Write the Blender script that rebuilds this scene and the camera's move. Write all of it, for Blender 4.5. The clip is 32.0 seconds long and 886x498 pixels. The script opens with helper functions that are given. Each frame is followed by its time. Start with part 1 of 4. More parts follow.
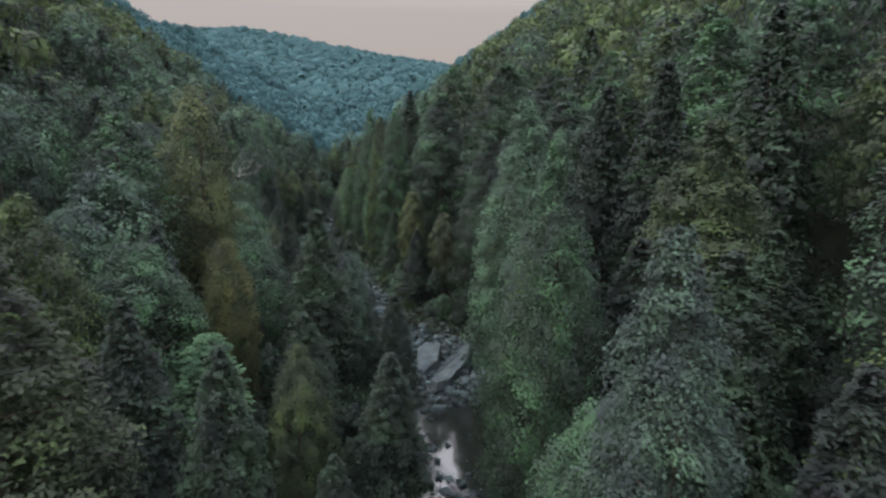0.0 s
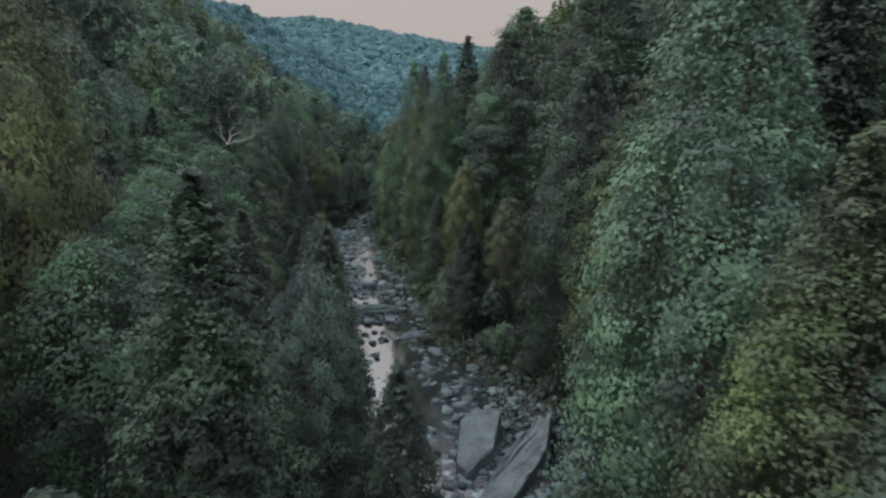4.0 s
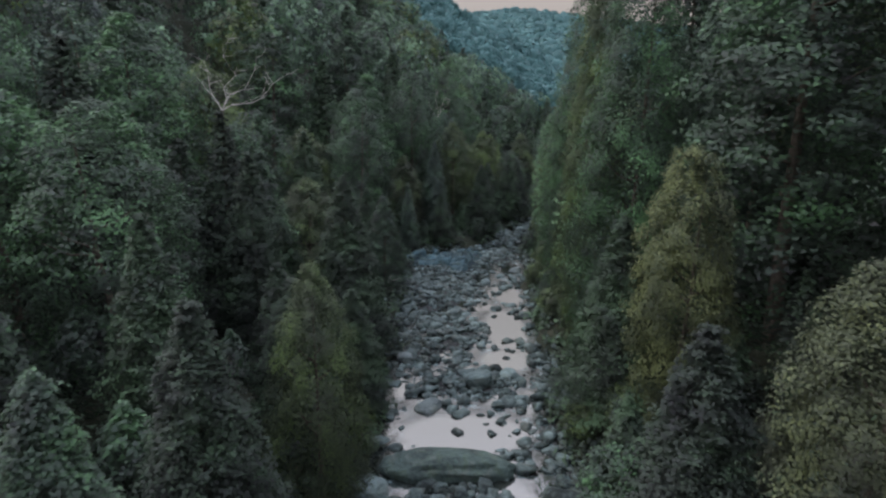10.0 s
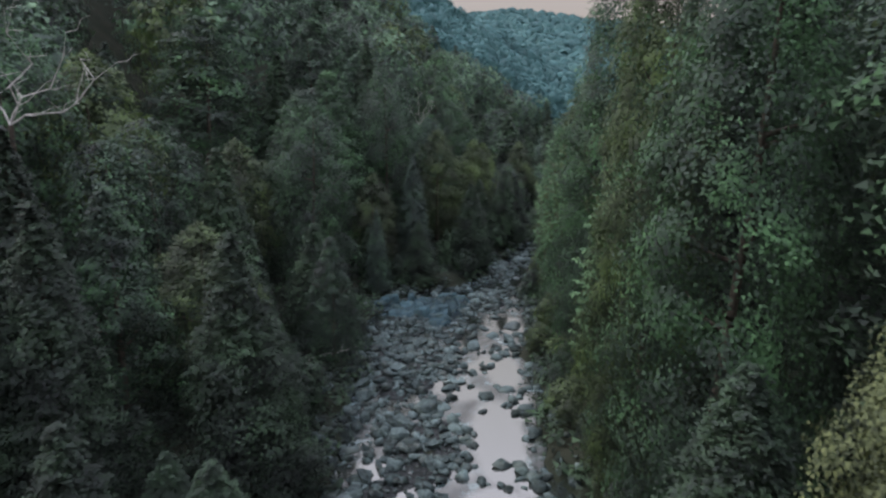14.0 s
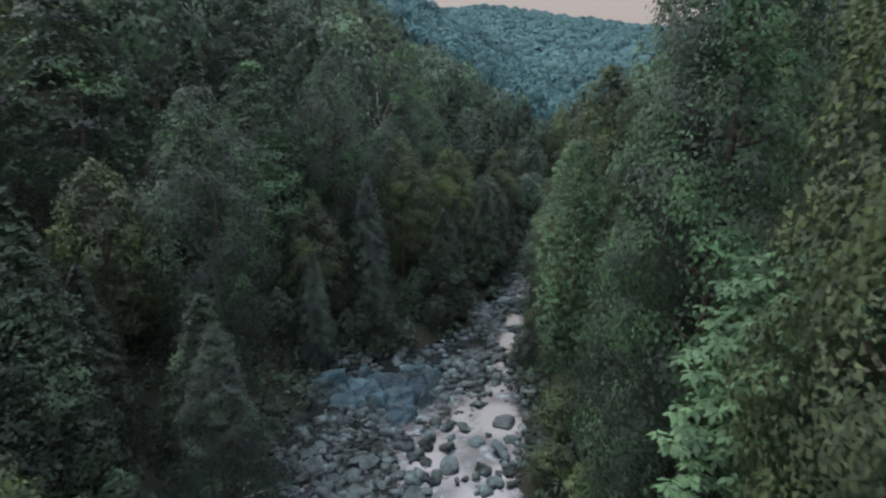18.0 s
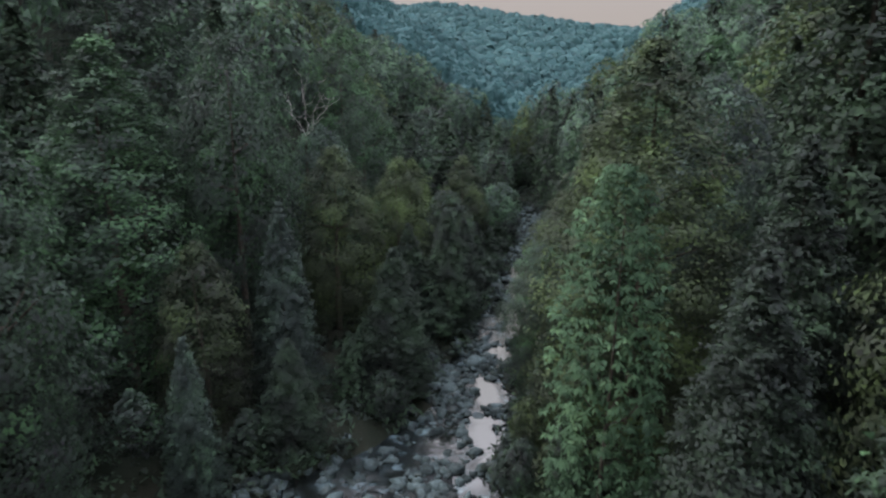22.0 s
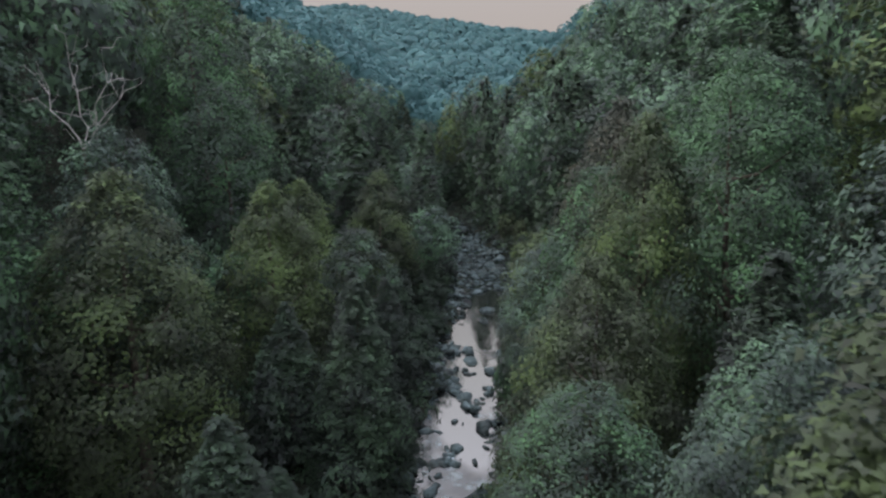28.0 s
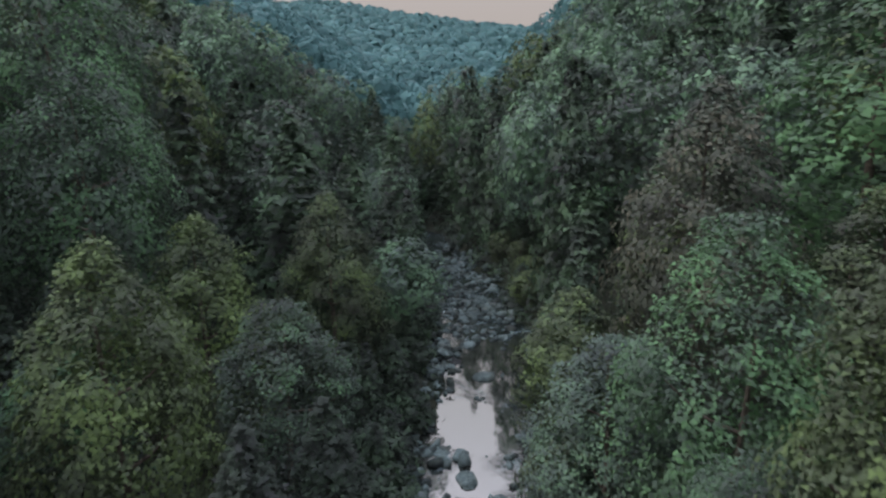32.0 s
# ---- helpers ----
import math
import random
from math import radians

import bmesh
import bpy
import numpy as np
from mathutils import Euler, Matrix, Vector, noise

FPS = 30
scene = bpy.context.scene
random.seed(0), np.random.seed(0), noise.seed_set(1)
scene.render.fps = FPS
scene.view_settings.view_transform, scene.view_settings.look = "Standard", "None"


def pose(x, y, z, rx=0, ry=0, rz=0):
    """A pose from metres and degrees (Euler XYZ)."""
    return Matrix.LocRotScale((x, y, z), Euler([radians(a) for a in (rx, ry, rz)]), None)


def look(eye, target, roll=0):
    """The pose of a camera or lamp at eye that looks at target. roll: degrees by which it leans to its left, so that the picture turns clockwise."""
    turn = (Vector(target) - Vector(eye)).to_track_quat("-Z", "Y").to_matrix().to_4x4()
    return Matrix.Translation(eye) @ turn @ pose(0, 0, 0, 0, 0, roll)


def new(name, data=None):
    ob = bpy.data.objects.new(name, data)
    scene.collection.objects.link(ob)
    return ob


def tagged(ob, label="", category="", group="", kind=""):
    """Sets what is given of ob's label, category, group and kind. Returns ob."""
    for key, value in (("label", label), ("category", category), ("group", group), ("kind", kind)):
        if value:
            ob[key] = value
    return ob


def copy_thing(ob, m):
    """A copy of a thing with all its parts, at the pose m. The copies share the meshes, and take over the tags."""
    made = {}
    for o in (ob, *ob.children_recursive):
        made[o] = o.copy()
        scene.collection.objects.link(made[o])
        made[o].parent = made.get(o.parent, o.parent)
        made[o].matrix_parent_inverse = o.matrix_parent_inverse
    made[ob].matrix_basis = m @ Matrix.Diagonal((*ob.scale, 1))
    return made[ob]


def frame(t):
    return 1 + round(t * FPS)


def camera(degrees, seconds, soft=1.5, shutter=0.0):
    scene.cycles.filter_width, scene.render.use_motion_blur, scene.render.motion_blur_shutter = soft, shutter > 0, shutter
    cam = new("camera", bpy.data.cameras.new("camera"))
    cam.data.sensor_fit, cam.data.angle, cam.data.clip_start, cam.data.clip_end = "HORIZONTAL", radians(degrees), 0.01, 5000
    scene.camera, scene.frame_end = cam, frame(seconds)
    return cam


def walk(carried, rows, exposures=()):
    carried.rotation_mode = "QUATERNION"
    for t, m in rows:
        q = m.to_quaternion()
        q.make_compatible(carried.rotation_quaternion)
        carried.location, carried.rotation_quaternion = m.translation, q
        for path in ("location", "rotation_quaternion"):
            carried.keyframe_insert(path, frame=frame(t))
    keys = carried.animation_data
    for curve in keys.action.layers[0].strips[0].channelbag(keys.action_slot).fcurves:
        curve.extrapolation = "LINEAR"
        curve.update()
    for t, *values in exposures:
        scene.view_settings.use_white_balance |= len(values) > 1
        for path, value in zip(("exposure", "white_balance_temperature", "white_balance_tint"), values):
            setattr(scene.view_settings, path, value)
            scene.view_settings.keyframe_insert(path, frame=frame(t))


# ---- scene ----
cam = camera(72.0, 32.0, soft=2.4, shutter=0.4)
PATH = [
    (0, (-18.172, 6.431, 21.54), (-17.393, 8.23, 21.145), 1.0),
    (0.5, (-17.001, 8.985, 21.047), (-16.233, 10.787, 20.645), 1.0),
    (1, (-15.726, 11.634, 20.529), (-14.966, 13.439, 20.121), 1.0),
    (1.5, (-14.527, 14.332, 20.016), (-13.79, 16.145, 19.604), 1.0),
    (2, (-13.293, 17.101, 19.512), (-12.583, 18.924, 19.097), 1.0),
    (2.5, (-12.202, 19.749, 19.035), (-11.522, 21.584, 18.62), 1.0),
    (3, (-11.145, 22.366, 18.564), (-10.494, 24.211, 18.149), 1.0),
    (3.5, (-10.156, 24.925, 18.111), (-9.535, 26.78, 17.693), 1.0),
    (5.5, (-6.024, 36.431, 16.67), (-5.574, 38.324, 16.207), 1.4),
    (6, (-4.789, 39.656, 16.386), (-4.399, 41.561, 15.918), 1.2),
    (6.5, (-3.637, 42.725, 16.128), (-3.322, 44.644, 15.658), 1.0),
    (7, (-2.552, 45.711, 15.893), (-2.332, 47.643, 15.423), 0.7),
    (7.5, (-1.599, 48.189, 15.644), (-1.463, 50.129, 15.176), 0.4),
    (8, (-0.883, 50.401, 15.394), (-0.815, 52.345, 14.93), 0.1),
    (8.5, (-0.386, 52.222, 15.173), (-0.356, 54.168, 14.712), -0.1),
    (9, (0.0, 54.0, 15.0), (0.0, 55.947, 14.543), -0.2),
    (9.5, (0.301, 55.637, 14.873), (0.281, 57.585, 14.418), -0.2),
    (10, (0.551, 57.34, 14.799), (0.513, 59.288, 14.347), -0.3),
    (10.5, (0.721, 58.944, 14.731), (0.677, 60.893, 14.282), -0.3),
    (11, (0.938, 60.601, 14.732), (0.894, 62.549, 14.284), -0.3),
    (11.5, (1.063, 62.168, 14.779), (1.019, 64.116, 14.33), -0.3),
    (12, (1.229, 63.921, 14.876), (1.187, 65.869, 14.427), -0.3),
    (12.5, (1.341, 65.595, 14.954), (1.302, 67.543, 14.504), -0.2),
    (13, (1.48, 67.373, 15.039), (1.447, 69.321, 14.59), -0.2),
    (13.5, (1.603, 69.009, 15.097), (1.573, 70.958, 14.647), -0.1),
    (14, (1.71, 70.779, 15.182), (1.686, 72.727, 14.733), -0.0),
    (14.5, (1.783, 72.461, 15.243), (1.766, 74.41, 14.793), 0.0),
    (16.5, (2.085, 79.258, 15.592), (2.106, 81.204, 15.134), 0.0),
    (17, (2.139, 80.919, 15.61), (2.172, 82.866, 15.153), 0.1),
    (17.5, (2.174, 82.534, 15.6), (2.219, 84.48, 15.142), 0.1),
    (18, (2.231, 84.189, 15.587), (2.29, 86.135, 15.128), 0.0),
    (18.5, (2.31, 85.805, 15.553), (2.382, 87.75, 15.093), -0.0),
    (19, (2.415, 87.45, 15.527), (2.506, 89.395, 15.069), -0.2),
    (19.5, (2.531, 89.001, 15.483), (2.636, 90.945, 15.025), -0.3),
    (20, (2.641, 90.604, 15.467), (2.763, 92.548, 15.011), -0.3),
    (20.5, (2.708, 92.136, 15.456), (2.846, 94.078, 14.998), -0.3),
    (21, (2.833, 93.685, 15.475), (2.99, 95.626, 15.016), -0.3),
    (21.5, (2.932, 95.181, 15.502), (3.109, 97.119, 15.04), -0.1),
    (22, (3.017, 96.764, 15.535), (3.22, 98.698, 15.071), -0.0),
    (22.5, (3.07, 98.28, 15.539), (3.3, 100.211, 15.072), 0.0),
    (23, (3.168, 99.862, 15.542), (3.424, 101.789, 15.073), 0.0),
    (23.5, (3.336, 101.379, 15.509), (3.615, 103.303, 15.039), 0.0),
    (24, (3.51, 102.982, 15.483), (3.815, 104.902, 15.012), -0.0),
    (24.5, (3.714, 104.443, 15.419), (4.039, 106.36, 14.949), -0.1),
    (25, (3.924, 106.005, 15.363), (4.271, 107.918, 14.894), -0.1),
    (25.5, (4.168, 107.33, 15.275), (4.532, 109.24, 14.807), -0.1),
    (27.5, (5.192, 112.771, 14.822), (5.632, 114.668, 14.37), -0.4),
    (28, (5.458, 114.33, 14.772), (5.921, 116.222, 14.319), -0.5),
    (28.5, (5.79, 115.734, 14.733), (6.271, 117.621, 14.278), -0.5),
    (29, (6.189, 117.329, 14.711), (6.691, 119.211, 14.255), -0.6),
    (29.5, (6.564, 118.836, 14.688), (7.075, 120.714, 14.23), -0.6),
    (30, (6.949, 120.427, 14.671), (7.466, 122.303, 14.211), -0.6),
    (30.5, (7.343, 121.925, 14.635), (7.861, 123.801, 14.175), -0.7),
    (31, (7.725, 123.516, 14.615), (8.248, 125.39, 14.154), -0.8),
    (31.5, (8.106, 124.96, 14.613), (8.633, 126.832, 14.149), -0.9),
    (32, (8.458, 126.414, 14.634), (8.988, 128.285, 14.168), -1.1),
]
walk(cam, [(r[0], look(*r[1:])) for r in PATH])

# ---- light: an overcast evening sky, the sun low and veiled ----
world = bpy.data.worlds.new("evening_sky")
scene.world = world
world.use_nodes = True
wn, wl = world.node_tree.nodes, world.node_tree.links
wn.clear()
SUN_EL, SUN_AZ = radians(44), radians(-72)
sky = wn.new("ShaderNodeTexSky")
sky.sky_type = "NISHITA"
sky.sun_disc = False
sky.sun_elevation, sky.sun_rotation = SUN_EL, SUN_AZ
sky.dust_density, sky.air_density = 3.0, 1.0
way = wn.new("ShaderNodeTexCoord")
part_z = wn.new("ShaderNodeSeparateXYZ")
wl.new(way.outputs["Generated"], part_z.inputs[0])
veil = wn.new("ShaderNodeValToRGB")                     # even cloud, warm and dimmer low down, cool and brighter overhead
for k, (p, c) in enumerate([(0.0, (0.268, 0.220, 0.202, 1)), (0.17, (0.286, 0.250, 0.233, 1)), (0.4, (0.74, 0.72, 0.73, 1)), (0.7, (1.26, 1.27, 1.46, 1)), (1.0, (2.10, 2.16, 2.62, 1))]):
    if k > 1:
        veil.color_ramp.elements.new(p)
    veil.color_ramp.elements[k].position, veil.color_ramp.elements[k].color = p, c
wl.new(part_z.outputs["Z"], veil.inputs[0])
bright = wn.new("ShaderNodeVectorMath")
bright.operation = "SCALE"
bright.inputs["Scale"].default_value = 13.0
wl.new(veil.outputs[0], bright.inputs[0])
cloud = wn.new("ShaderNodeMix")
cloud.data_type = "RGBA"
cloud.inputs["Factor"].default_value = 0.88
wl.new(bright.outputs[0], cloud.inputs["B"])
wbg = wn.new("ShaderNodeBackground")
wbg.inputs["Strength"].default_value = 0.137
wout = wn.new("ShaderNodeOutputWorld")
wl.new(sky.outputs[0], cloud.inputs["A"])
wl.new(cloud.outputs["Result"], wbg.inputs[0])
wl.new(wbg.outputs[0], wout.inputs[0])
sun = new("sun", bpy.data.lights.new("sun", "SUN"))
sun.data.energy, sun.data.angle, sun.data.color = 2.6, radians(20), (1.0, 0.97, 0.94)
sun.matrix_world = look((0, 0, 80), (0 - math.sin(SUN_AZ), 0 - math.cos(SUN_AZ), 80 - math.tan(SUN_EL)))


# ---- materials ----
def material(name, rough=0.8, spec=0.3):
    m = bpy.data.materials.new(name)
    m.use_nodes = True
    n, l = m.node_tree.nodes, m.node_tree.links
    b = n["Principled BSDF"]
    b.inputs["Roughness"].default_value = rough
    b.inputs["Specular IOR Level"].default_value = spec
    return m, n, l, b


def ramp(n, stops):
    r = n.new("ShaderNodeValToRGB")
    e = r.color_ramp.elements
    while len(e) < len(stops):
        e.new(0.5)
    for k, (p, c) in enumerate(stops):
        e[k].position, e[k].color = p, (*c, 1)
    return r


def noise_node(n, l, scale, detail=4, coords="Object"):
    t, x = n.new("ShaderNodeTexNoise"), n.new("ShaderNodeTexCoord")
    t.inputs["Scale"].default_value, t.inputs["Detail"].default_value = scale, detail
    l.new(x.outputs[coords], t.inputs["Vector"])
    return t


def foliage(name, dark, mid, light, through_light=0.32, leafy=0.22, patches=0.45):
    """Leaves: colour by tree, by bough and by leaf; some light comes through."""
    m, n, l, b = material(name, 0.6, 0.10)
    info, geo = n.new("ShaderNodeObjectInfo"), n.new("ShaderNodeNewGeometry")
    patch = noise_node(n, l, patches, 2)
    add = n.new("ShaderNodeMath"); add.operation = "MULTIPLY_ADD"
    l.new(geo.outputs["Random Per Island"], add.inputs[0]); add.inputs[1].default_value = leafy
    l.new(patch.outputs["Fac"], add.inputs[2])
    add2 = n.new("ShaderNodeMath"); add2.operation = "MULTIPLY_ADD"
    l.new(info.outputs["Random"], add2.inputs[0]); add2.inputs[1].default_value = 0.18
    l.new(add.outputs[0], add2.inputs[2])
    r = ramp(n, [(0.42, dark), (0.70, mid), (0.95, light)])
    l.new(add2.outputs[0], r.inputs[0])
    l.new(r.outputs[0], b.inputs["Base Color"])
    tr, mx = n.new("ShaderNodeBsdfTranslucent"), n.new("ShaderNodeMixShader")
    l.new(r.outputs[0], tr.inputs[0])
    mx.inputs[0].default_value = through_light
    l.new(b.outputs[0], mx.inputs[1]); l.new(tr.outputs[0], mx.inputs[2])
    l.new(mx.outputs[0], n["Material Output"].inputs[0])
    return m


# dark tones are greyed: hazy shadow put into the leaf colours
LEAF = foliage("broad_leaves", (0.043, 0.043, 0.047), (0.062, 0.090, 0.069), (0.102, 0.200, 0.095))
LEAF_OLIVE = foliage("olive_leaves", (0.046, 0.049, 0.044), (0.070, 0.093, 0.055), (0.120, 0.174, 0.068))
LEAF_GOLD = foliage("yellowing_leaves", (0.048, 0.054, 0.040), (0.085, 0.098, 0.048), (0.191, 0.192, 0.079))
LEAF_RUST = foliage("rusty_leaves", (0.049, 0.050, 0.048), (0.072, 0.082, 0.064), (0.136, 0.124, 0.090))
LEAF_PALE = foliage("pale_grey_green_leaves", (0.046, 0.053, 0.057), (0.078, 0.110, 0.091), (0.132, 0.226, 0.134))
# hemlocks' own dark green, also worn by brush to stand for tree shade
NEEDLE_AND_SHADE = foliage("hemlock_needles_and_shaded_brush", (0.031, 0.033, 0.035), (0.042, 0.057, 0.045), (0.070, 0.118, 0.067), 0.3)
# haze of distance put into the leaf colour, pale and blue
FAR_LEAF_HAZE = foliage("far_leaves_haze_tint", (0.054, 0.116, 0.122), (0.080, 0.168, 0.172), (0.112, 0.218, 0.212), leafy=0.05, patches=0.035)
LEAF_BIG = foliage("bright_magnolia_leaves", (0.050, 0.087, 0.056), (0.099, 0.176, 0.100), (0.182, 0.309, 0.160))
LEAF_AMBER = foliage("amber_green_leaves", (0.050, 0.054, 0.046), (0.078, 0.094, 0.057), (0.153, 0.176, 0.081))

BARK, n, l, b = material("dark_bark", 0.9, 0.2)
t = noise_node(n, l, 6, 6)
r = ramp(n, [(0.3, (0.035, 0.028, 0.022)), (0.7, (0.11, 0.095, 0.08))])
l.new(t.outputs["Fac"], r.inputs[0]); l.new(r.outputs[0], b.inputs["Base Color"])
bump = n.new("ShaderNodeBump"); bump.inputs["Strength"].default_value = 0.6
l.new(t.outputs["Fac"], bump.inputs["Height"]); l.new(bump.outputs[0], b.inputs["Normal"])

DEADWOOD, n, l, b = material("bleached_deadwood", 0.85, 0.2)
t = noise_node(n, l, 5, 5)
r = ramp(n, [(0.3, (0.26, 0.25, 0.24)), (0.7, (0.52, 0.50, 0.48))])
l.new(t.outputs["Fac"], r.inputs[0]); l.new(r.outputs[0], b.inputs["Base Color"])


def stone(name, dark, light, moss=0.25, rough=0.8):
    """Weathered rock: every stone its own tone, mottled in patches and grains, with moss and dried silt."""
    m, n, l, b = material(name, rough, 0.2)
    info, isl = n.new("ShaderNodeObjectInfo"), n.new("ShaderNodeNewGeometry")
    big, fine, grain = noise_node(n, l, 1.1, 4), noise_node(n, l, 6, 8), noise_node(n, l, 28, 6)

    def add(value, weight, total):
        a = n.new("ShaderNodeMath"); a.operation = "MULTIPLY_ADD"; a.inputs[1].default_value = weight
        l.new(value, a.inputs[0]); l.new(total, a.inputs[2])
        return a.outputs[0]

    tone = add(fine.outputs["Fac"], 0.7, big.outputs["Fac"])
    tone = add(grain.outputs["Fac"], 0.4, tone)
    tone = add(info.outputs["Random"], 0.3, tone)
    tone = add(isl.outputs["Random Per Island"], 0.45, tone)
    mid = tuple(0.60 * d + 0.40 * w for d, w in zip(dark, light))
    r = ramp(n, [(0.0, dark), (0.5, mid), (1.0, light)])
    spread = n.new("ShaderNodeMapRange")
    spread.inputs["From Min"].default_value, spread.inputs["From Max"].default_value = 1.05, 1.85
    l.new(tone, spread.inputs["Value"]); l.new(spread.outputs[0], r.inputs[0])
    stain, silt = noise_node(n, l, 2.3, 5), noise_node(n, l, 1.7, 6)
    out = r.outputs[0]
    for t, low, high, k, c in ((stain, 0.50, 0.64, moss, (0.045, 0.065, 0.042, 1)), (silt, 0.54, 0.66, 0.4, (0.115, 0.125, 0.110, 1))):
        sr = ramp(n, [(low, (0, 0, 0)), (high, (1, 1, 1))])
        l.new(t.outputs["Fac"], sr.inputs[0])
        sm = n.new("ShaderNodeMath"); sm.operation = "MULTIPLY"; sm.inputs[1].default_value = k
        l.new(sr.outputs[0], sm.inputs[0])
        mx = n.new("ShaderNodeMix"); mx.data_type = "RGBA"
        mx.inputs["B"].default_value = c
        l.new(sm.outputs[0], mx.inputs["Factor"]); l.new(out, mx.inputs["A"])
        out = mx.outputs["Result"]
    l.new(out, b.inputs["Base Color"])
    bump = n.new("ShaderNodeBump"); bump.inputs["Strength"].default_value = 0.9; bump.inputs["Distance"].default_value = 0.08
    l.new(fine.outputs["Fac"], bump.inputs["Height"]); l.new(bump.outputs[0], b.inputs["Normal"])
    return m


STONE = stone("wet_grey_river_stone", (0.010, 0.014, 0.014), (0.165, 0.222, 0.220))
STONE_PALE = stone("pale_dry_sandstone", (0.036, 0.046, 0.048), (0.165, 0.200, 0.200), 0.3)
STONE_BLUE = stone("blue_grey_bedrock", (0.006, 0.012, 0.015), (0.075, 0.140, 0.165), 0.4)
STONE_MOSS = stone("mossy_grey_boulder", (0.014, 0.022, 0.021), (0.100, 0.145, 0.132), 0.55)

SOIL, n, l, b = material("leaf_litter_soil", 0.95, 0.15)
t, t2 = noise_node(n, l, 0.4, 6), noise_node(n, l, 7, 8)
r = ramp(n, [(0.3, (0.010, 0.014, 0.010)), (0.6, (0.015, 0.020, 0.013)), (0.8, (0.024, 0.026, 0.018))])
a = n.new("ShaderNodeMath"); a.operation = "MULTIPLY_ADD"; a.inputs[1].default_value = 0.35
l.new(t2.outputs["Fac"], a.inputs[0]); l.new(t.outputs["Fac"], a.inputs[2])
l.new(a.outputs[0], r.inputs[0]); l.new(r.outputs[0], b.inputs["Base Color"])
bump = n.new("ShaderNodeBump"); bump.inputs["Strength"].default_value = 0.7; bump.inputs["Distance"].default_value = 0.1
l.new(t2.outputs["Fac"], bump.inputs["Height"]); l.new(bump.outputs[0], b.inputs["Normal"])

BED, n, l, b = material("stony_riverbed", 0.85, 0.3)
vor = n.new("ShaderNodeTexVoronoi"); x = n.new("ShaderNodeTexCoord")
vor.inputs["Scale"].default_value = 4.5
l.new(x.outputs["Object"], vor.inputs["Vector"])
r = ramp(n, [(0.0, (0.042, 0.048, 0.050)), (0.6, (0.012, 0.014, 0.014))])
l.new(vor.outputs["Distance"], r.inputs[0]); l.new(r.outputs[0], b.inputs["Base Color"])
bump = n.new("ShaderNodeBump"); bump.invert = True; bump.inputs["Distance"].default_value = 0.12
l.new(vor.outputs["Distance"], bump.inputs["Height"]); l.new(bump.outputs[0], b.inputs["Normal"])

WATER, n, l, b = material("clear_brown_stream_water", 0.05, 1.0)
t, t2 = noise_node(n, l, 2.2, 3), noise_node(n, l, 8.0, 3)
wr = n.new("ShaderNodeAttribute")
wr.attribute_name = "broken"
a = n.new("ShaderNodeMath"); a.operation = "MULTIPLY_ADD"; a.inputs[1].default_value = 0.3
l.new(t2.outputs["Fac"], a.inputs[0]); l.new(t.outputs["Fac"], a.inputs[2])
bump = n.new("ShaderNodeBump"); bump.inputs["Distance"].default_value = 0.05
l.new(wr.outputs["Fac"], bump.inputs["Strength"])
l.new(a.outputs[0], bump.inputs["Height"]); l.new(bump.outputs[0], b.inputs["Normal"])
slick = n.new("ShaderNodeMapRange")                     # smooth pools mirror more than riffles
slick.inputs["To Min"].default_value, slick.inputs["To Max"].default_value = 2.1, 1.5
l.new(wr.outputs["Fac"], slick.inputs["Value"]); l.new(slick.outputs[0], b.inputs["IOR"])
foam = noise_node(n, l, 1.3, 6)                         # streaks of bubbles and shallow pale stones on the riffles
fr = ramp(n, [(0.46, (0.010, 0.013, 0.013)), (0.56, (0.030, 0.044, 0.046)), (0.70, (0.150, 0.205, 0.215))])
l.new(foam.outputs["Fac"], fr.inputs[0])
fm = n.new("ShaderNodeMix"); fm.data_type = "RGBA"
fm.inputs["A"].default_value = (0.014, 0.016, 0.014, 1)
l.new(wr.outputs["Fac"], fm.inputs["Factor"]); l.new(fr.outputs[0], fm.inputs["B"])
l.new(fm.outputs["Result"], b.inputs["Base Color"])

# ---- the lie of the land: a stream in a wooded valley ----
RIVER_Y = np.array([-200, -60, 0, 20, 35, 45, 55, 60, 65, 70, 75, 90, 105, 112, 119, 122, 130, 137, 147, 153, 161, 172, 188, 200, 260, 420, 2000.0])
RIVER_L = np.array([-72, -36, -20, -13, -7, -4, -4.4, -3.9, -3.4, -3.2, -3.1, -3.4, -3.8, -4.8, -3.5, 3.2, 6.6, 9.6, 13.2, 15.4, 17.8, 20.0, 22.5, 25.6, 47, 95, 540])
RIVER_R = np.array([-66, -30, -14, -8.5, -1.5, 5, 9.2, 8.6, 5.6, 3.4, 4.4, 6.4, 6.4, 7.2, 7.8, 8.4, 10.4, 13.2, 18.4, 21.2, 24.0, 25.8, 26.8, 26.2, 48, 96, 541])
